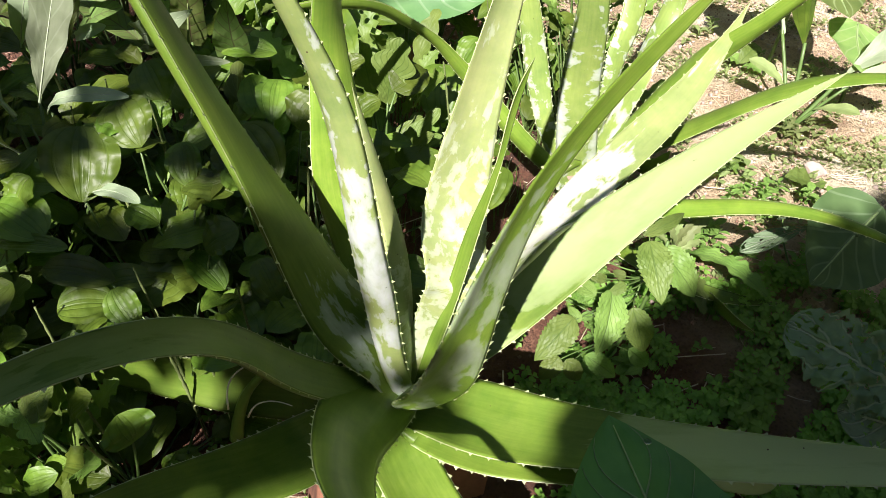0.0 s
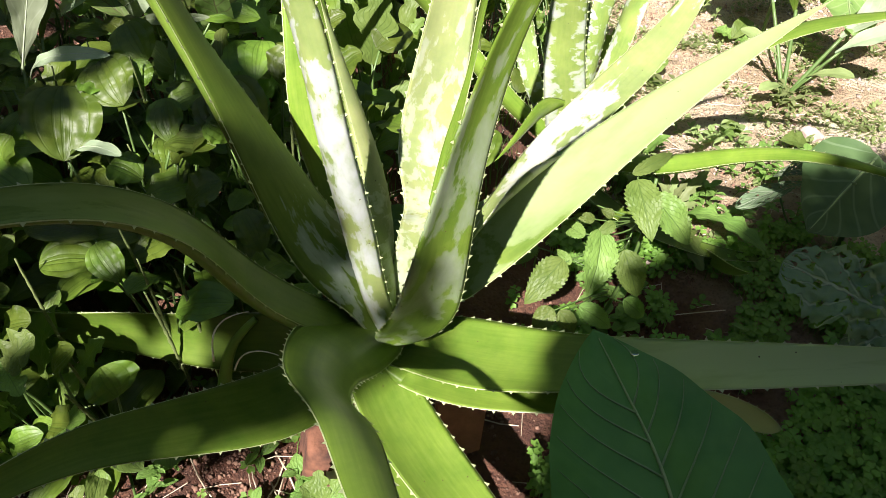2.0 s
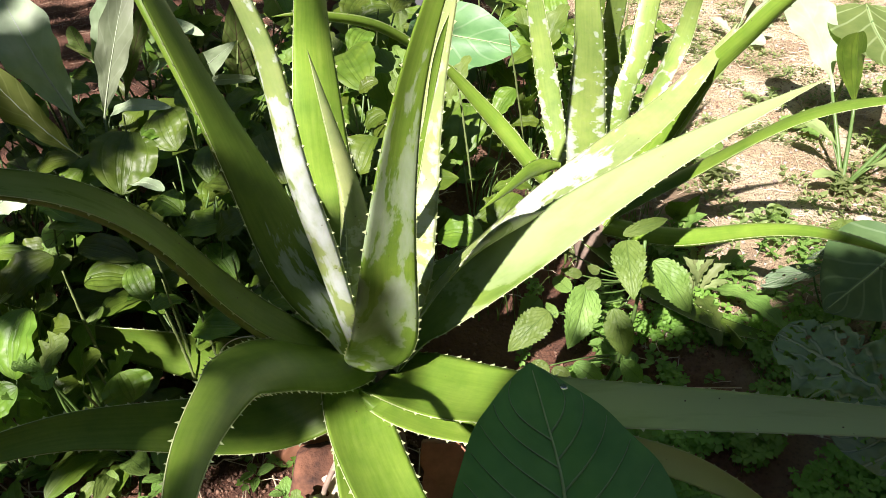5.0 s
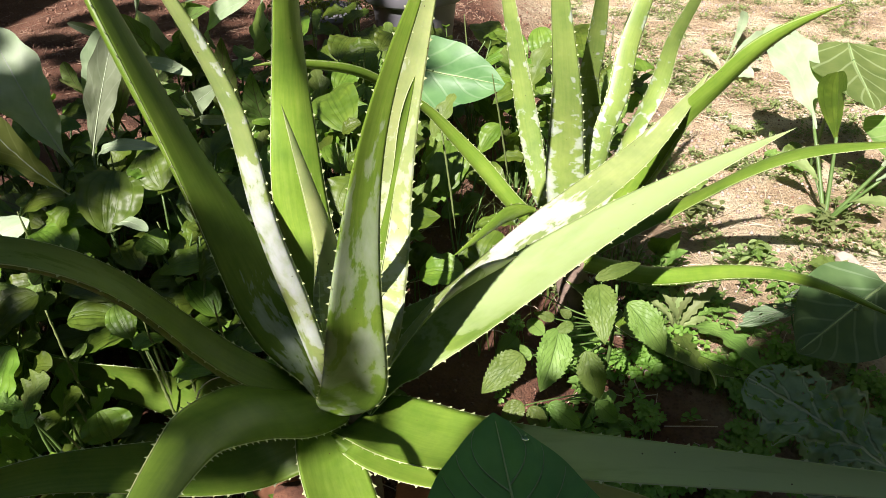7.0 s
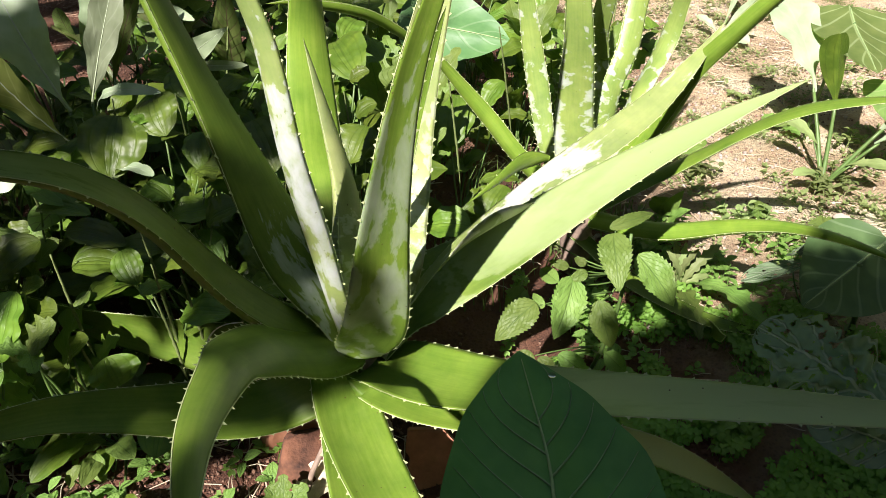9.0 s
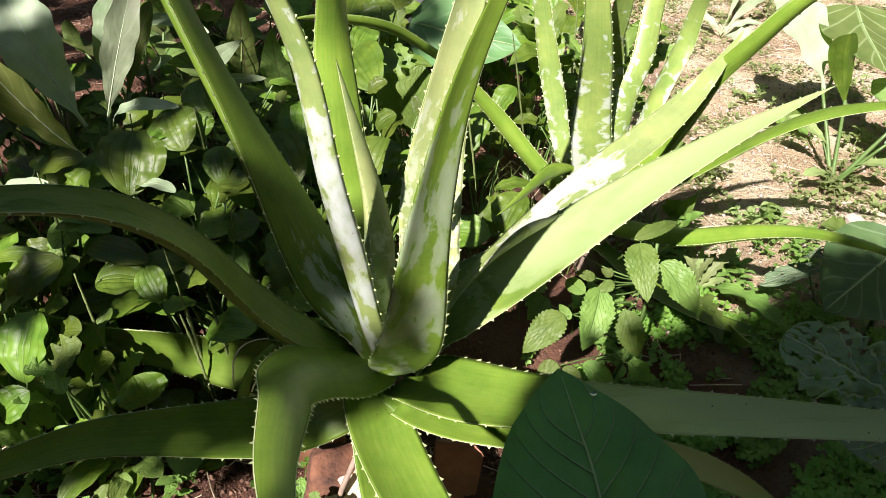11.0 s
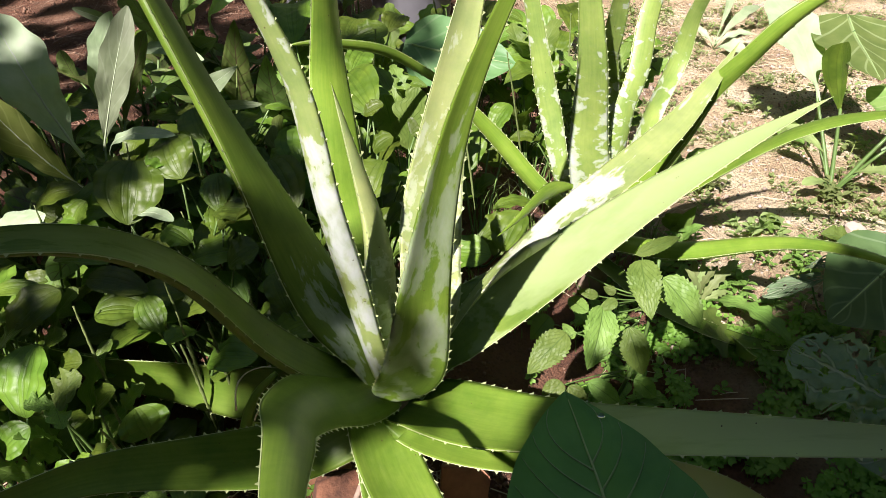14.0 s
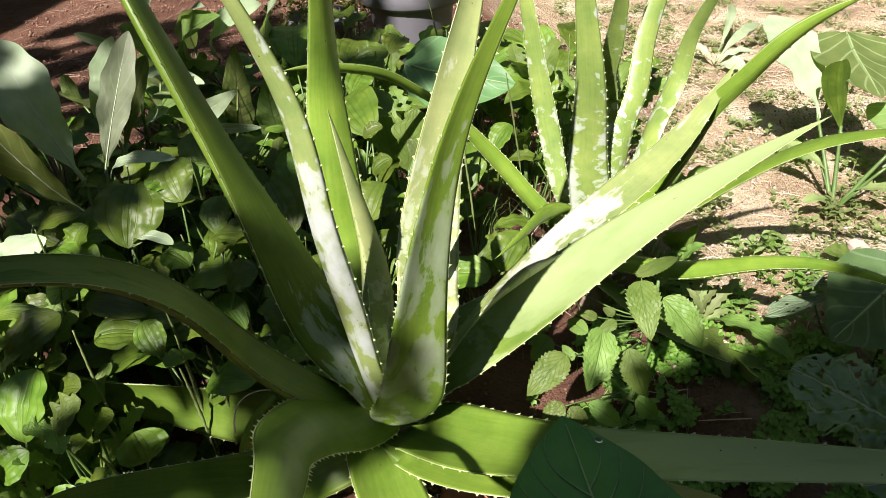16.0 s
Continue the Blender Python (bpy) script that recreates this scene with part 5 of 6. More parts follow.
# ---- taro leaves ----
def taro_blade(plant, rows, mat, label, m=30, k=8, veins=0):
    """A large smooth leaf: rows of midrib point and half-width vector, a raised rib and slightly cupped halves."""
    r = bspline(rows, m)
    spine, half = r[:, :3], r[:, 3:]
    along = unit(np.gradient(spine, axis=0))
    up = unit(np.cross(unit(half), along))
    up *= np.where(up[:, 2:3] < 0, -1, 1)
    verts, uvs, faces = [], [], []
    for i in range(m):
        w = np.linalg.norm(half[i])
        for j in range(-k, k + 1):
            u = j / k
            dip = -0.10 * w * math.sin(abs(u) * math.pi) + 0.035 * w * math.sin(i * 0.8 + 2 * u) * u * u
            verts.append(spine[i] + half[i] * u + up[i] * dip)
            uvs.append((0.5 + 0.5 * u, i / (m - 1)))
    row = 2 * k + 1
    for i in range(m - 1):
        for j in range(2 * k):
            faces.append((i * row + j, i * row + j + 1, (i + 1) * row + j + 1, (i + 1) * row + j))
    leaf = solid("leaf", verts, faces, mat, plant, label, uvs)
    path = spine[2:-1] + up[2:-1] * 0.0008
    v, f = tube(path, np.linspace(0.0026, 0.0006, len(path)), 6)
    solid("midrib", v, f, RIB, leaf)
    grid = np.array(verts).reshape(m, row, 3)
    for n in range(veins):
        s0 = 0.08 + 0.66 * n / veins
        for side in (1, -1):
            q = []
            for t in np.linspace(0, 1, 9):
                i = min(m - 1.001, (s0 + 0.03 * (side > 0) + 0.30 * t ** 0.95) * (m - 1))
                j = k + side * 0.93 * t * k
                a, b = int(i), int(j)
                x, y = i - a, j - b
                p = (grid[a, b] * (1 - y) + grid[a, min(b + 1, 2 * k)] * y) * (1 - x) + (grid[a + 1, b] * (1 - y) + grid[a + 1, min(b + 1, 2 * k)] * y) * x
                q.append(p + up[a] * 0.0009)
            v, f = tube(q, np.linspace(0.0013, 0.0004, 9), 5)
            solid("side_vein", v, f, SIDE_RIB, leaf)
    return leaf


RIB = plain("pale_leaf_rib", (0.26, 0.38, 0.14), 0.45, 0.15, 60)
SIDE_RIB = plain("faint_leaf_vein", (0.165, 0.28, 0.10), 0.45, 0.15, 60)
near_taro = empty("taro_plant", root_at(0.27, 0.10), "taro plant with a large dark green glossy leaf", "taro", "taro plants")
BIG_TIP, BIG_AXIS, BIG_SIDE = np.array((0.170, 0.442, 0.462)), np.array((0.180, -0.940, -0.158)), np.array((0.953, 0.183, -0.002))
big_rows = []
for far, off, half in ((0.345, 0.0, 0.03), (0.325, 0.0, 0.085), (0.28, 0.004, 0.114), (0.22, 0.010, 0.120), (0.165, 0.015, 0.114), (0.12, 0.013, 0.099), (0.08, 0.008, 0.078), (0.045, 0.005, 0.050), (0.018, 0.002, 0.024), (0.0, 0.0, 0.001)):
    big_rows.append((*(BIG_TIP + BIG_AXIS * far + BIG_SIDE * off), *(BIG_SIDE * half)))
taro_blade(near_taro, big_rows, DARK_LEAF, "large dark green pointed leaf", veins=6)
v, f = tube([root_at(0.27, 0.10), (0.275, 0.08, 0.15), (0.262, 0.12, 0.27), (0.250, 0.17, 0.325)], [0.007, 0.006, 0.005, 0.004], 8)
solid("stalk", v, f, STALK, near_taro)


def taro(at, attach, tip, width, label, back=0.35, mat=None, face=(0, -0.6, 0.8)):
    root = root_at(*at)
    plant = empty("taro_plant", root, label, "taro", "taro plants")
    a, t = np.array(attach, float), np.array(tip, float)
    d = t - a
    n = np.array(face, float)
    n = unit(n - (n @ unit(d)) * unit(d))
    side = np.cross(unit(d), n) * width * 0.5
    rows = [(*(a - d * back), *(side * 0.25)), (*(a - d * back * 0.8), *(side * 0.95)), (*(a + d * 0.05 - n * width * 0.06), *(side * 1.12)), (*(a + d * 0.5), *(side * 0.85)), (*(a + d * 0.85), *(side * 0.35)), (*t, *(side * 0.02))]
    taro_blade(plant, rows, mat or TARO, "", m=24, k=6)
    q = [np.array(root) * (1 - s) ** 2 + 2 * s * (1 - s) * np.array((root[0], root[1], a[2] * 0.9)) + s * s * (a - n * 0.004) for s in np.linspace(0, 1, 9)]
    v, f = tube(q, np.linspace(0.006, 0.003, 9), 7)
    solid("stalk", v, f, STALK, plant)
    return plant


taro((-0.10, 1.66), (-0.095, 1.59, 0.45), (0.09, 1.58, 0.42), 0.20, "taro plant with a broad blue-green leaf behind the aloe", back=0.5)
taro((1.02, 2.06), (1.04, 2.02, 0.38), (1.03, 1.76, 0.33), 0.24, "taro plant on the path, its leaf coloured paler as if sunlit", mat=TARO_SUNNY)
taro((1.20, 1.90), (1.16, 1.90, 0.22), (1.10, 1.72, 0.20), 0.17, "young taro plant, its leaf coloured paler as if sunlit", mat=TARO_SUNNY)
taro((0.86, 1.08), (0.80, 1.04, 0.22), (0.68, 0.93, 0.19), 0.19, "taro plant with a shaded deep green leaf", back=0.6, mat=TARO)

# ---- collard plant on the path, and the eaten kale leaf ----
collard_root = root_at(0.985, 1.74)
collard = empty("collard_plant", collard_root, "tall collard with one sunlit and one folded dark leaf", "kale")
leaf_on(collard, (0.94, 1.88, 0.22), (0.82, 2.12, 0.44), 0.165, collard_root, DOCK, "dock", stalk=0.006, arch=0.10, fold=0.1, ruffle=0.07, seed=5, m=26, k=5, face=(0.2, -0.9, 0.5), label="sunlit pale leaf")
leaf_on(collard, (0.985, 1.83, 0.21), (0.93, 1.81, 0.41), 0.085, collard_root, PLANTAIN, "lance", stalk=0.006, arch=0.04, fold=0.9, ruffle=0.05, seed=6, m=24, k=5, face=(-0.3, 0.9, 0.3), label="folded dark leaf")
leaf_on(collard, (1.086, 1.75, 0.18), (1.28, 1.80, 0.30), 0.11, collard_root, DOCK, "lance", stalk=0.006, arch=0.1, seed=7, m=20)
leaf_on(collard, (1.07, 1.72, 0.15), (1.25, 1.66, 0.24), 0.10, collard_root, DOCK, "lance", stalk=0.005, arch=0.1, seed=8, m=20)

leaf_on(collard, (0.96, 1.80, 0.10), (0.86, 1.86, 0.15), 0.05, collard_root, PALE_WEED, "lance", stalk=0.003, arch=0.1, seed=15, m=18)
leaf_on(collard, (1.02, 1.72, 0.08), (1.10, 1.64, 0.12), 0.045, collard_root, PALE_WEED, "lance", stalk=0.003, arch=0.1, seed=16, m=18)
leaf_on(collard, (0.95, 1.70, 0.06), (0.87, 1.66, 0.07), 0.04, collard_root, PALE_WEED, "lance", stalk=0.003, arch=0.1, seed=17, m=18)
kale_root = root_at(0.80, 0.60)
kale = empty("kale_plant", kale_root, "kale plant whose blue-green leaf is riddled with holes", "kale")
leaf_on(kale, (0.735, 0.615, 0.24), (0.545, 0.755, 0.275), 0.16, kale_root, KALE, "ragged", stalk=0.005, arch=0.05, fold=0.08, ruffle=0.16, crumple=0.10, seed=3, m=110, k=32, holes=0.30, lace=1.7, face=(0, -0.4, 0.9))
leaf_on(kale, (0.74, 0.60, 0.20), (0.60, 0.63, 0.22), 0.10, kale_root, KALE, "oval", stalk=0.004, arch=0.05, fold=0.08, ruffle=0.08, crumple=0.05, seed=9, m=70, k=20, holes=0.22, lace=1.5, face=(0, -0.4, 0.9))


# ---- pots at the back ----
def lathe(profile, n=40):
    verts, faces = [], []
    for r, z in profile:
        for j in range(n):
            w = 2 * math.pi * j / n
            verts.append((r * math.cos(w), r * math.sin(w), z))
    for i in range(len(profile) - 1):
        for j in range(n):
            k = (j + 1) % n
            faces.append((i * n + j, i * n + k, (i + 1) * n + k, (i + 1) * n + j))
    return verts, faces


pot_foot = root_at(-0.262, 2.22)
pot = empty("plant_pot", pot_foot, "grey plastic plant pot with a rolled rim", "pot", "pots")
v, f = lathe([(r * 1.12, z) for r, z in ((0.0, 0.0), (0.090, 0.0), (0.094, 0.006), (0.122, 0.27), (0.124, 0.276), (0.140, 0.277), (0.147, 0.285), (0.150, 0.315), (0.149, 0.331), (0.143, 0.337), (0.136, 0.333), (0.133, 0.32), (0.128, 0.30), (0.0, 0.298))])
solid("body", [np.array(p) + np.array(pot_foot) for p in v], f, POT, pot)
v, f = lathe([(0.0, 0.307), (0.06, 0.306), (0.145, 0.304)], 24)
solid("potting_soil", [np.array(p) + np.array(pot_foot) for p in v], f, SOIL, pot)
for i in range(3):
    b = np.array(pot_foot) + np.array((0.05 * math.cos(i * 2.1 + 2), 0.05 * math.sin(i * 2.1 + 2), 0.345))
    leaf_on(pot, b, b + np.array((0.08 * math.cos(i * 2.1 + 2), 0.08 * math.sin(i * 2.1 + 2), 0.05)), 0.06, tuple(np.array(pot_foot) + np.array((0, 0, 0.305))), DOCK, "ovate", seed=i)

fern_foot = root_at(-0.60, 2.35)
fern_pot = empty("fern_pot", fern_foot, "small dark pot of feathery yellow-green fern", "pot", "pots")
v, f = lathe([(0.0, 0.0), (0.085, 0.0), (0.11, 0.15), (0.12, 0.15), (0.122, 0.175), (0.112, 0.175), (0.105, 0.15), (0.0, 0.15)], 32)
solid("body", [np.array(p) + np.array(fern_foot) for p in v], f, POT, fern_pot)
rng = random.Random(12)
fv, ff, fu = [], [], []
for i in range(260):
    w, reach, rise = rng.uniform(0, 6.28), rng.uniform(0.02, 0.20), rng.uniform(0.0, 0.16)
    c = np.array(fern_foot) + np.array((math.cos(w) * reach, math.sin(w) * reach, 0.17 + rise * (1 - reach * 3)))
    for j in range(7):
        d = unit(np.array([rng.gauss(0, 1), rng.gauss(0, 1), rng.gauss(0.4, 0.8)])) * rng.uniform(0.012, 0.028)
        e = np.cross(d, (0.3, 0.5, 0.8)) * 0.3
        o = len(fv)
        fv += [c, c + d * 0.5 + e, c + d, c + d * 0.5 - e]
        ff.append((o, o + 1, o + 2, o + 3))
        fu += [(0.5, 0), (0.7, 0.5), (0.5, 1), (0.3, 0.5)]
tagged(solid("fronds", fv, ff, FERN, fern_pot, "feathery yellow-green fronds", fu), kind="stuff")


# ---- a drop on the large leaf ----
WATER, water_bsdf, _ = material("water")
water_bsdf.inputs["Roughness"].default_value = 0.02
water_bsdf.inputs["Transmission Weight"].default_value = 1.0
water_bsdf.inputs["IOR"].default_value = 1.33
bm = bmesh.new()
bmesh.ops.create_icosphere(bm, subdivisions=3, radius=1.0)
for p in bm.verts:
    p.co = Vector((p.co.x * 0.0045, p.co.y * 0.0038, max(p.co.z, -0.4) * 0.003))
bmesh.ops.translate(bm, verts=bm.verts, vec=Vector(BIG_TIP + BIG_AXIS * 0.036 + BIG_SIDE * 0.034) + Vector((0, 0, 0.0005)))
tagged(part("water_drop", bm, WATER), "clear water drop on the tip of the taro leaf", "water drop")


# ---- stones under the aloe ----
def stone(name, at, size, mat, label, seed, cut=0.25):
    rng = random.Random(seed)
    bm = bmesh.new()
    bmesh.ops.create_icosphere(bm, subdivisions=4, radius=1.0)
    off = Vector((seed * 3.1, seed * 1.7, 0))
    for p in bm.verts:
        d = 1 + cut * noise.noise(p.co * 1.3 + off) + 0.10 * noise.noise(p.co * 3.3 + off) + 0.03 * noise.noise(p.co * 9 + off)
        q = p.co * d
        p.co = Vector((max(-0.8, min(0.8, q.x)) * size[0], max(-0.85, min(0.85, q.y)) * size[1], max(-0.7, min(0.75, q.z)) * size[2]))
    bmesh.ops.rotate(bm, verts=bm.verts, cent=(0, 0, 0), matrix=Euler((rng.uniform(-0.3, 0.3), rng.uniform(-0.3, 0.3), rng.uniform(0, 3))).to_matrix())
    low = min(p.co.z for p in bm.verts)
    bmesh.ops.translate(bm, verts=bm.verts, vec=Vector((at[0], at[1], ground_height(*at) - low - 0.012)))
    ob = part(name, bm, mat)
    return tagged(ob, label, "stone", "stones under the aloe")


stone("rock", (-0.145, 0.565), (0.072, 0.060, 0.065), ROCK, "sunlit orange-brown rock under the aloe", 2)
stone("rock", (-0.235, 0.66), (0.07, 0.06, 0.05), TERRACOTTA, "rounded brown stone under the aloe leaves", 5)
stone("pale_rock", (0.98, 1.53), (0.032, 0.024, 0.018), PEBBLE, "flat pale stone on the path", 7)
stone("pale_rock", (0.52, 1.36), (0.05, 0.035, 0.03), ROCK, "pinkish stone beside the path", 8)


def brick_piece(at, size, turn, label):
    """A worn clay brick end, half sunk in the soil."""
    bm = bmesh.new()
    bmesh.ops.create_cube(bm, size=1.0)
    bmesh.ops.scale(bm, vec=size, verts=bm.verts)
    bmesh.ops.bevel(bm, geom=list(bm.edges), offset=0.008, segments=3, affect="EDGES")
    bmesh.ops.subdivide_edges(bm, edges=[e for e in bm.edges if e.calc_length() > 0.03], cuts=4, use_grid_fill=True)
    for p in bm.verts:
        p.co += p.normal * 0.004 * noise.noise(p.co * 60)
    bm.transform(Matrix.Translation((at[0], at[1], ground_height(*at) + size[2] * 0.3)) @ Euler((0.1, 0.06, turn)).to_matrix().to_4x4())
    return tagged(part("brick_piece", bm, TERRACOTTA), label, "brick")


brick_piece((-0.325, 2.02), (0.12, 0.10, 0.07), 0.4, "worn red clay brick end beside the grey pot")
brick_piece((-0.115, 1.70), (0.10, 0.08, 0.06), 1.1, "broken red clay brick among the plantains")


def shard(at, corners, height, turn, label):
    """A broken piece of a clay pot, leaning upright."""
    bm = bmesh.new()
    n = len(corners)
    front = [bm.verts.new((x, 0.004 * math.cos(x * 60), z)) for x, z in corners]
    back = [bm.verts.new((x, 0.014 + 0.004 * math.cos(x * 60), z)) for x, z in corners]
    bm.faces.new(front)
    bm.faces.new(list(reversed(back)))
    for i in range(n):
        bm.faces.new((front[i], back[i], back[(i + 1) % n], front[(i + 1) % n]))
    bmesh.ops.bevel(bm, geom=list(bm.edges), offset=0.002, segments=2, affect="EDGES")
    bm.transform(Matrix.Translation((at[0], at[1], ground_height(*at) - 0.01)) @ Euler((-0.35, 0, turn)).to_matrix().to_4x4())
    return tagged(part("pot_shard", bm, TERRACOTTA, smooth=False), label, "pot shard")


shard((0.045, 0.575), [(-0.045, 0.0), (0.03, 0.0), (0.048, 0.09), (0.028, 0.115), (-0.03, 0.12), (-0.036, 0.08), (-0.026, 0.065)], 0.12, 0.25, "broken terracotta shard standing in the soil")

# ---- stems of the aloes ----
for plant, (x, y), top, r in ((main_aloe, (-0.052, 0.585), 0.265, 0.034), (far_aloe, (0.285, 1.22), 0.22, 0.032)):
    z0 = ground_height(x, y) - 0.01
    q = [(x + 0.004 * math.sin(i), y + 0.004 * math.cos(i * 1.7), z0 + (top - z0) * i / 9) for i in range(10)]
    v, f = tube(q, [r * (1.1 + 0.12 * math.sin(i * 2.2)) for i in range(10)], 14)
    solid("stem", v, f, STICK, plant, "stout grey-brown stem")


# ---- ground cover ----
def scatter(name, label, category, mat, count, spot, build, seed):
    rng = random.Random(seed)
    verts, faces, uvs = [], [], []
    made = 0
    while made < count:
        xy = spot(rng)
        if xy is None:
            continue
        made += 1
        v, f, u = build(rng, np.array((xy[0], xy[1], ground_height(*xy))))
        o = len(verts)
        verts += v
        uvs += u
        faces += [tuple(o + i for i in q) for q in f]
    return tagged(solid(name, verts, faces, mat, None, "", uvs), label, category, kind="stuff")


def clover(rng, p):
    v, f, u = [], [], []
    h = rng.uniform(0.012, 0.055)
    c = p + np.array((rng.uniform(-0.01, 0.01), rng.uniform(-0.01, 0.01), h))
    tilt = np.array((rng.uniform(-0.35, 0.35), rng.uniform(-0.6, 0.15), 1.0))
    n = unit(tilt)
    a = unit(np.cross(n, (rng.uniform(-1, 1), rng.uniform(-1, 1), 0.1)))
    b = np.cross(n, a)
    r = rng.uniform(0.008, 0.0145)
    w0 = rng.uniform(0, 6)
    for i in range(3):
        w = w0 + i * 2.094
        d, e = a * math.cos(w) + b * math.sin(w), -a * math.sin(w) + b * math.cos(w)
        o = len(v)
        v += [c, c + d * r * 0.55 + e * r * 0.55 + n * 0.001, c + d * r * 1.05 + e * r * 0.42 - n * 0.001, c + d * r * 0.85 - n * 0.002, c + d * r * 1.05 - e * r * 0.42 - n * 0.001, c + d * r * 0.55 - e * r * 0.55 + n * 0.001]
        f += [(o, o + 1, o + 2, o + 3), (o, o + 3, o + 4, o + 5)]
        u += [(0.5, 0), (0.75, 0.4), (0.7, 1), (0.5, 0.9), (0.3, 1), (0.25, 0.4)]
    o = len(v)
    g = np.array((0.0007, 0, 0))
    v += [p - g, p + g, c + g - n * 0.0005, c - g - n * 0.0005]
    f.append((o, o + 1, o + 2, o + 3))
    u += [(0.5, 0.5)] * 4
    return v, f, u


def in_patch(box, scale, limit, off):
    def spot(rng):
        x, y = rng.uniform(box[0], box[2]), rng.uniform(box[1], box[3])
        return (x, y) if noise.noise(Vector((x * scale + off, y * scale, off))) > limit else None
    return spot


def clod(lo, hi):
    def build(rng, p):
        r = lo * (hi / lo) ** (rng.random() ** 2)
        turn = Euler((rng.uniform(0, 6), rng.uniform(0, 6), rng.uniform(0, 6))).to_matrix()
        pts = [Vector(c) for c in ((1, 0, 0), (-1, 0, 0), (0, 1, 0), (0, -1, 0), (0, 0, 1), (0, 0, -1))]
        v = [p + np.array(turn @ (c * r * rng.uniform(0.6, 1.1))) + np.array((0, 0, r * 0.35)) for c in pts]
        f = [(0, 2, 4), (2, 1, 4), (1, 3, 4), (3, 0, 4), (2, 0, 5), (1, 2, 5), (3, 1, 5), (0, 3, 5)]
        return v, f, [(0.5, 0.5)] * 6
    return build


def straw(rng, p):
    w, n = rng.uniform(0, 6.28), rng.uniform(0.03, 0.12)
    d = np.array((math.cos(w), math.sin(w), rng.uniform(-0.05, 0.12))) * n
    side = unit(np.cross(d, (0, 0, 1))) * rng.uniform(0.0006, 0.0014)
    up = np.array((0, 0, 0.004))
    mid = p + d * 0.5 + side * rng.uniform(-5, 5) + up
    e = p + d
    e[2] = ground_height(e[0], e[1]) + 0.006
    lift = np.array((0, 0, 0.0012))
    v = [p - side + up, p + side + up, p + up + lift, mid - side, mid + side, mid + lift, e - side, e + side, e + lift]
    f = [(0, 3, 5, 2), (2, 5, 4, 1), (3, 6, 8, 5), (5, 8, 7, 4)]
    return v, f, [(0.5, 0.5)] * 9


def tiny_weed(rng, p):
    v, f, u = [], [], []
    for i in range(rng.randint(4, 8)):
        w, r = rng.uniform(0, 6.28), rng.uniform(0.004, 0.011)
        d = np.array((math.cos(w), math.sin(w), rng.uniform(0.0, 0.6)))
        c = p + d * rng.uniform(0.004, 0.018) + np.array((0, 0, rng.uniform(0.002, 0.012)))
        e = unit(np.cross(d, (0.1, 0.2, 1.0))) * r * 0.6
        o = len(v)
        v += [c, c + d * r + e, c + d * r * 2, c + d * r - e]
        f.append((o, o + 1, o + 2, o + 3))
        u += [(0.5, 0), (0.8, 0.5), (0.5, 1), (0.2, 0.5)]
    return v, f, u


def grass_blade(rng, p):
    w, h = rng.uniform(0, 6.28), rng.uniform(0.06, 0.17)
    lean = np.array((math.cos(w), math.sin(w), 0)) * h * rng.uniform(0.1, 0.6)
    side = np.array((-math.sin(w), math.cos(w), 0)) * rng.uniform(0.0012, 0.0026)
    v, f = [], []
    for i in range(4):
        s = i / 3
        c = p + lean * s * s + np.array((0, 0, h * s * (1 - 0.25 * s)))
        v += [c - side * (1 - s * 0.95), c + side * (1 - s * 0.95)]
    f = [(0, 1, 3, 2), (2, 3, 5, 4), (4, 5, 7, 6)]
    return v, f, [(0.3, 0.1), (0.7, 0.1)] * 4


def seedling(rng, p):
    """A young weed: a short stem with pairs of pointed, slightly folded leaves."""
    v, f, u = [], [], []
    h, w0 = rng.uniform(0.02, 0.07), rng.uniform(0, 6.28)
    lean = np.array((rng.uniform(-0.02, 0.02), rng.uniform(-0.02, 0.01), h))
    for i in range(rng.randint(4, 7)):
        w = w0 + i * 1.9
        c = p + lean * (0.4 + 0.6 * i / 6)
        d = np.array((math.cos(w), math.sin(w), rng.uniform(0.1, 0.7))) * rng.uniform(0.014, 0.034)
        n = np.linalg.norm(d)
        e = unit(np.cross(d, (0.05, 0.1, 1.0))) * n * rng.uniform(0.22, 0.32)
        o = len(v)
        for s, half in ((0.0, 0.05), (0.18, 0.62), (0.38, 0.98), (0.58, 0.92), (0.78, 0.6), (0.92, 0.26), (1.0, 0.0)):
            mid = c + d * s + np.array((0, 0, -0.22 * n * s * s))
            lift = np.array((0, 0, 0.10 * n * half))
            v += [mid - e * half + lift, mid, mid + e * half + lift]
            u += [(0.5 - 0.5 * half, s), (0.5, s), (0.5 + 0.5 * half, s)]
        for k in range(6):
            q = o + 3 * k
            f += [(q, q + 1, q + 4, q + 3), (q + 1, q + 2, q + 5, q + 4)]
    g = np.array((0.0009, 0, 0))
    o = len(v)
    v += [p - g, p + g, p + lean + g, p + lean - g]
    f.append((o, o + 1, o + 2, o + 3))
    u += [(0.5, 0.5)] * 4
    return v, f, u


def long_straw(rng, p):
    v, f, u = [], [], []
    w, n = rng.uniform(0, 6.28), rng.uniform(0.07, 0.24)
    d = np.array((math.cos(w), math.sin(w), 0.0)) * n
    bend = np.array((-d[1], d[0], 0.0)) * rng.uniform(-0.2, 0.2)
    q = []
    for i in range(6):
        t = i / 5
        c = p + d * t + bend * 4 * t * (1 - t)
        q.append((c[0], c[1], ground_height(c[0], c[1]) + 0.004 + rng.uniform(0.0, 0.018)))
    v, f = tube(q, [rng.uniform(0.0007, 0.0016)] * 6, 4)
    return list(v), list(f), [(0.5, 0.5)] * len(v)


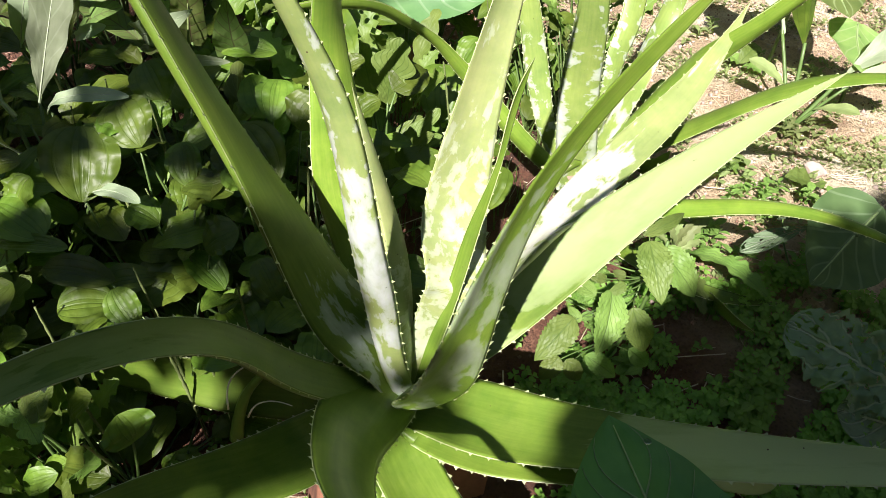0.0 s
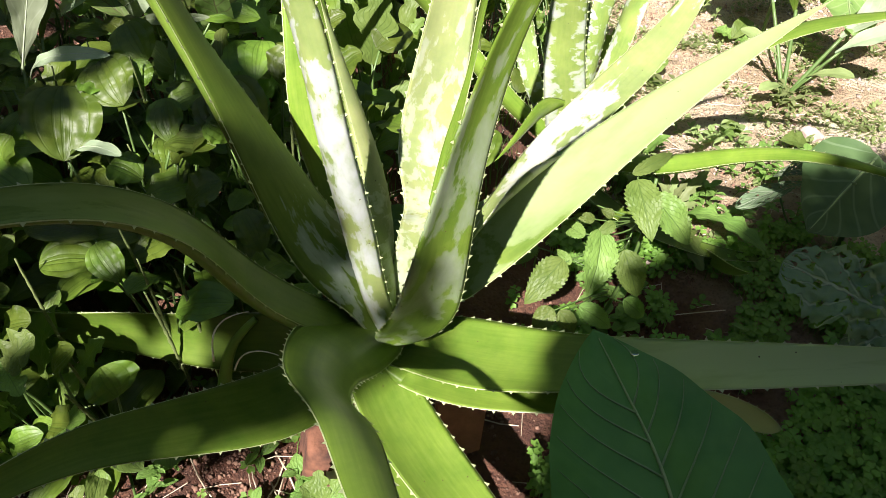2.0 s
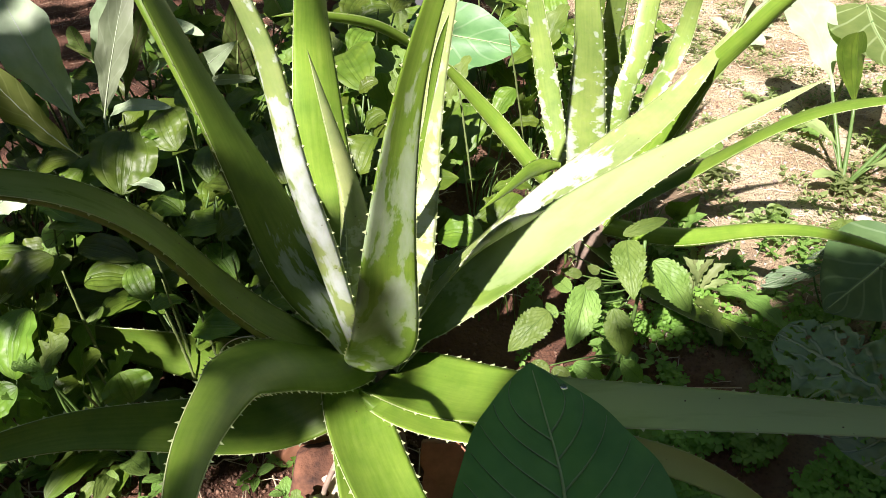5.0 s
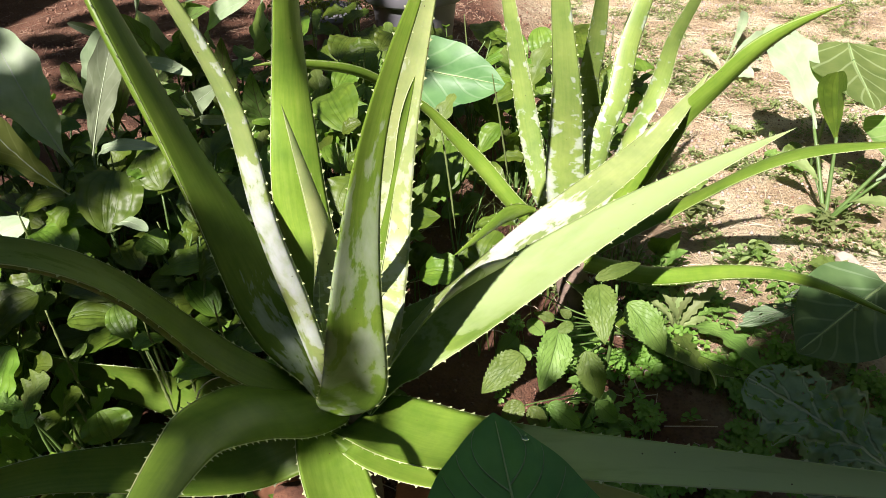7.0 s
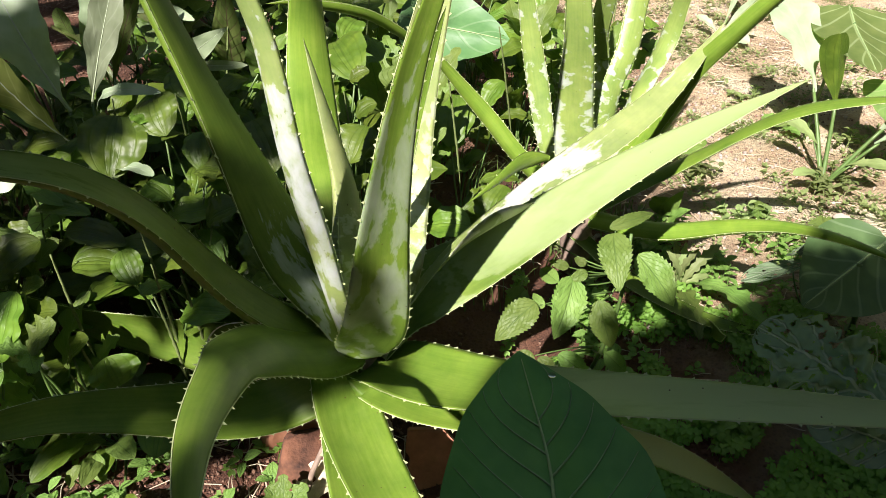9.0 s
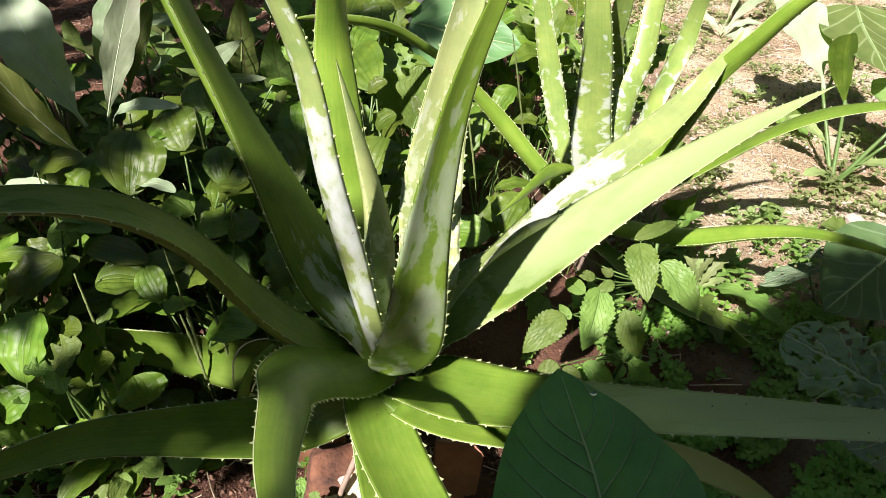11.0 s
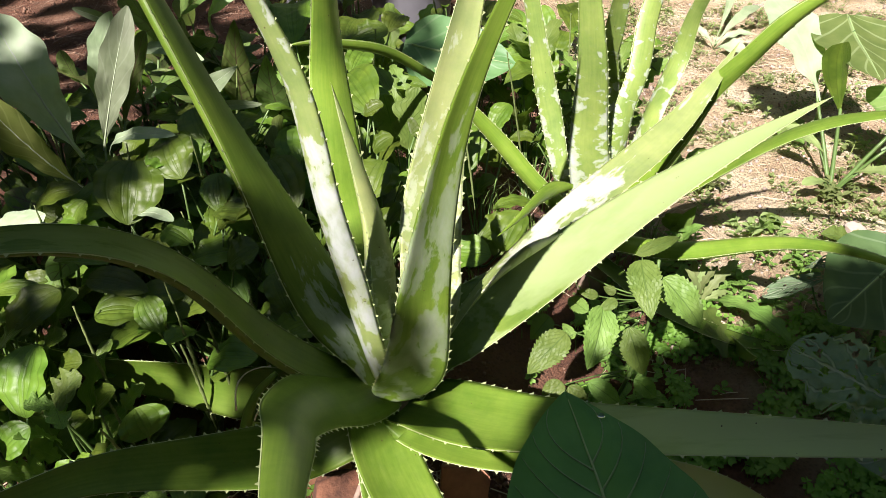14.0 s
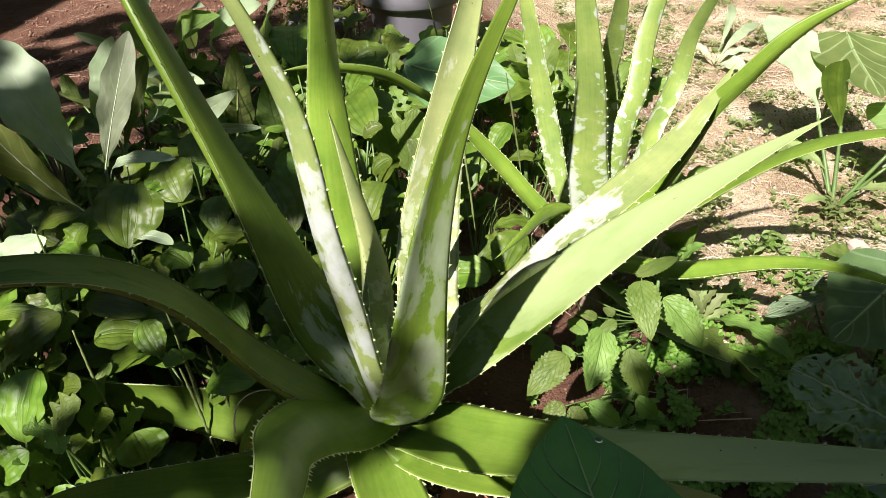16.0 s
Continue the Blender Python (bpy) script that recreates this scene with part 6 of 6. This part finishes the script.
scatter("seedlings", "young weeds with small pointed bright green leaves", "weeds", MINT, 90, in_patch((-0.75, 0.28, 0.0, 0.62), 7.0, -0.15, 11.0), seedling, 21)
scatter("seedlings", "small pointed weeds between the herbs and the path", "weeds", MINT, 150, in_patch((0.28, 0.75, 0.95, 1.45), 7.0, -0.05, 12.0), seedling, 22)
scatter("straw", "long pale dry stalks lying between the weeds", "straw", STRAW, 90, in_patch((-0.8, 0.25, 0.05, 0.68), 5.0, -0.3, 13.0), long_straw, 23)
scatter("straw", "thin dry stalks fallen on the path", "straw", STRAW, 160, in_patch((0.3, 1.1, 2.1, 4.0), 5.0, -0.2, 14.0), long_straw, 24)
scatter("clover_patch", "low clover with heart-shaped green leaflets on the soil", "clover", CLOVER, 2900, in_patch((0.15, 0.30, 1.0, 1.14), 7.0, 0.0, 2.0), clover, 1)
scatter("clover_patch", "shaded clover under the lower aloe leaves", "clover", CLOVER, 2600, in_patch((0.20, 0.36, 0.95, 0.80), 7.0, -0.35, 2.5), clover, 41)
scatter("clover_patch", "clover and seedlings at the edge of the bed", "clover", CLOVER, 120, in_patch((-0.8, 0.25, 0.0, 0.75), 8.0, -0.02, 5.0), clover, 2)
scatter("creeping_weeds", "tiny creeping weeds spread over the dry path", "weeds", PALE_WEED, 3800, in_patch((0.25, 1.05, 2.2, 4.2), 6.0, 0.04, 9.0), tiny_weed, 3)
scatter("grass_tufts", "thin grass between the aloes and the bed", "grass", MINT, 1100, in_patch((-0.4, 1.0, 0.45, 1.9), 6.0, -0.1, 3.0), grass_blade, 4)
def round_spot(x, y, r):
    def spot(rng):
        w, d = rng.uniform(0, 6.28), r * rng.random() ** 0.7
        return (x + math.cos(w) * d, y + math.sin(w) * d)
    return spot


for x, y, r, n in ((0.99, 1.73, 0.10, 16), (0.72, 1.50, 0.09, 12), (1.15, 1.98, 0.10, 12), (0.62, 1.72, 0.08, 10), (0.55, 1.30, 0.10, 12), (0.88, 2.25, 0.10, 10), (0.45, 2.3, 0.14, 16), (0.7, 2.8, 0.16, 16), (1.3, 2.6, 0.14, 14), (1.05, 3.2, 0.2, 18), (0.4, 3.0, 0.2, 18), (1.6, 3.2, 0.2, 16)):
    scatter("weed_tuft", "tuft of small pointed weeds on the dry path", "weeds", PALE_WEED, n, round_spot(x, y, r), seedling, int(x * 100 + y * 10))
scatter("soil_clods", "loose crumbs and clods of red soil", "soil", CLOD, 12000, in_patch((-1.2, 0.3, 2.1, 3.0), 3.0, -0.25, 4.0), clod(0.0015, 0.007), 5)
scatter("soil_clods", "crumbly dark red soil behind the bed", "soil", CLOD, 9000, in_patch((-2.3, 1.6, 0.2, 3.6), 2.0, -0.4, 15.0), clod(0.002, 0.010), 31)
scatter("soil_clods", "crumbly soil in front of the bed", "soil", CLOD, 6500, in_patch((-0.75, 0.22, 0.2, 0.72), 4.0, -0.3, 17.0), clod(0.0014, 0.007), 33)
scatter("pebbles", "small pale stones strewn on the path", "pebbles", PEBBLE, 7000, in_patch((0.3, 1.0, 2.2, 4.2), 3.0, -0.25, 6.0), clod(0.002, 0.012), 6)
scatter("straw", "dry straw and stalks lying on the soil", "straw", STRAW, 1700, in_patch((-0.9, 0.35, 2.1, 4.2), 3.5, -0.2, 8.0), straw, 7)
scatter("straw", "dry stalks and leaf litter behind the bed", "straw", LITTER, 800, in_patch((-2.2, 1.5, 0.2, 3.6), 3.0, -0.3, 12.0), straw, 41)


# ---- dry bits on the big aloe and beside the rock ----
for path, r in (([(-0.316, 0.601, 0.215), (-0.318, 0.612, 0.248), (-0.309, 0.626, 0.268), (-0.290, 0.640, 0.272), (-0.268, 0.652, 0.266)], 0.0015), ([(-0.290, 0.602, 0.195), (-0.281, 0.604, 0.222), (-0.262, 0.606, 0.234), (-0.240, 0.604, 0.236), (-0.221, 0.600, 0.230)], 0.0013)):
    v, f = tube(bspline(path, 16), [r * (1.1 - 0.6 * i / 15) for i in range(16)], 6)
    solid("dry_tendril", v, f, WITHERED, main_aloe, "pale curled dry leaf tip")
v, f = tube(bspline([(-0.312, 0.592, 0.150), (-0.307, 0.606, 0.185), (-0.301, 0.622, 0.212), (-0.284, 0.636, 0.236), (-0.260, 0.650, 0.252)], 14), [0.0105 - 0.0004 * i for i in range(14)], 9)
solid("leaf_stub", v, f, ALOE_LIT, main_aloe, "shrivelled green leaf stub")
v, f, u = blade((-0.150, 0.500, 0.050), (-0.080, 0.545, 0.092), 0.055, "ovate", arch=0.10, fold=0.3, ruffle=0.15, seed=4, m=20, k=6, crumple=0.08)
tagged(solid("dead_leaf", v, f, STRAW, None, "", u), "curled pale dry leaf lying against the rock", "dead leaf")
v, f = tube(bspline([(-0.104, 0.562, 0.155), (-0.112, 0.534, 0.135), (-0.123, 0.505, 0.117), (-0.137, 0.504, 0.074), (-0.142, 0.502, ground_height(-0.142, 0.502) - 0.004)], 14), [0.0045] * 14, 8)
tagged(solid("stick", v, f, STICK), "short grey dry stick leaning on the rock", "stick")



# Unseen tree, added only to cast shade and dapples on the plants.
def shading_tree():
    root = (0.3, -2.9, ground_height(0.3, -2.9))
    tree = empty("unseen_shade_tree", root, "unseen tree added behind the camera to shade the bed", "tree")
    for q, r in (([(0.3, -2.9, -0.05), (0.28, -2.86, 0.9), (0.2, -2.75, 1.9), (0.1, -2.6, 3.0)], [0.11, 0.09, 0.07, 0.03]), ([(-2.2, -2.6, -0.05), (-2.18, -2.58, 1.4), (-2.1, -2.4, 3.0), (-2.0, -2.2, 4.2)], [0.10, 0.085, 0.06, 0.02])):
        v, f = tube(q, r, 12)
        solid("trunk", v, f, STICK, tree)
    for q in (((0.2, -2.75, 1.9), (0.1, -2.5, 2.3), (-0.2, -2.2, 2.7), (-0.35, -2.0, 2.9)), ((0.26, -2.8, 1.6), (0.4, -2.5, 2.0), (0.6, -2.2, 2.4), (0.7, -2.0, 2.5)), ((-2.1, -2.4, 3.0), (-1.9, -2.2, 3.4), (-1.8, -2.1, 3.7), (-1.6, -2.0, 3.9)), ((-2.14, -2.5, 2.2), (-1.7, -2.3, 2.5), (-1.4, -2.1, 2.7), (-1.1, -2.0, 2.9))):
        v, f = tube(q, [0.040, 0.030, 0.018, 0.008], 8)
        solid("limb", v, f, STICK, tree)
    rng = random.Random(77)
    verts, faces, uvs = [], [], []
    made = 0
    while made < 22000:
        a, h, y = rng.uniform(-3.4, 0.9), rng.uniform(2.2, 5.2), rng.uniform(-2.4, -1.6)
        wobble = 0.05 * noise.noise(Vector((a * 6, h * 6, 1.0)))
        patchy = noise.noise(Vector((a * 8.0, h * 8.0, 4.0)))
        # Leaves stay where shade is wanted; gaps let sun onto chosen plants.
        if a > (-0.63 if h < 2.95 else -0.53 if h < 3.1 else -0.47 if h < 3.17 else -0.40) + wobble * 0.6:
            keep = h < 3.14 + wobble + 0.75 * max(0.0, min(0.5, a + 0.42)) and not (a > -0.43 and rng.random() < (0.62 if h > 2.82 else 0.4))
        elif (-1.13 if h < 2.95 else -1.19) + wobble * 0.5 < a < -0.965 + wobble * 0.3:
            keep = 2.80 + wobble * 0.3 < h < 3.18 + wobble
        elif -1.06 < a < -0.905 and 2.86 < h < 2.90:
            keep = True
        elif -1.1 < a < -0.81 + wobble * 0.3 and 2.885 < h < 3.0:
            keep = rng.random() < 0.08
        elif -1.26 < a < -1.08 and 2.66 < h < 2.80:
            keep = True
        elif abs(a + 1.69 - (h - 3.52) * 0.38) < 0.065 and 3.47 < h < 3.86 or abs(a + 1.67 + (h - 3.40) * 0.35) < 0.05 and 3.36 < h < 3.52 or -1.70 < a < -1.42 and 3.93 < h < 4.10:
            keep = False
        elif -1.30 < a < -1.15 - (h - 3.33) * 0.5 and 3.18 < h < 3.6:
            keep = patchy > 0.0
        elif -1.72 < a < -1.60 and 3.10 < h < 3.25:
            keep = False
        elif -1.95 < a < -1.72 and 3.46 < h < 3.66:
            keep = patchy > -0.3
        elif -1.88 < a < -1.74 and 3.72 < h < 3.98 or -2.14 < a < -1.92 and 4.2 < h < 4.5 or -1.57 < a < -1.43 and 3.3 < h < 3.42:
            keep = False
        elif a < -1.3 and h > 3.3:
            keep = patchy > (0.22 if a > -1.65 and h > 3.72 else 0.25 if a < -1.6 and 3.45 < h < 4.25 else 0.10 if h < 3.8 else 0.16 if h < 4.05 else 0.10)
        elif a < -1.3:
            keep = patchy > (0.20 if h > 2.95 else 0.36)
        else:
            keep = False
        if not keep:
            continue
        made += 1
        s = (y + 2) / 0.985
        c = np.array((a + 0.32 * s, y, h - s))
        d = unit(np.array([rng.gauss(0, 1), rng.gauss(0, 0.6), rng.gauss(-0.3, 0.8)])) * rng.uniform(0.05, 0.085)
        e = unit(np.cross(d, np.array([rng.gauss(-0.6, 0.3), rng.gauss(-0.8, 0.3), rng.gauss(0.5, 0.3)]))) * rng.uniform(0.016, 0.028)
        o = len(verts)
        verts += [c, c + d * 0.3 + e, c + d * 0.7 + e * 0.8, c + d, c + d * 0.7 - e * 0.8, c + d * 0.3 - e]
        faces += [(o, o + 1, o + 2, o + 3), (o, o + 3, o + 4, o + 5)]
        uvs += [(0.5, 0), (0.8, 0.3), (0.75, 0.7), (0.5, 1), (0.25, 0.7), (0.2, 0.3)]
    tagged(solid("crown", verts, faces, PLANTAIN, tree, "unseen small leaves placed to block the sun over chosen spots", uvs), kind="stuff")


shading_tree()
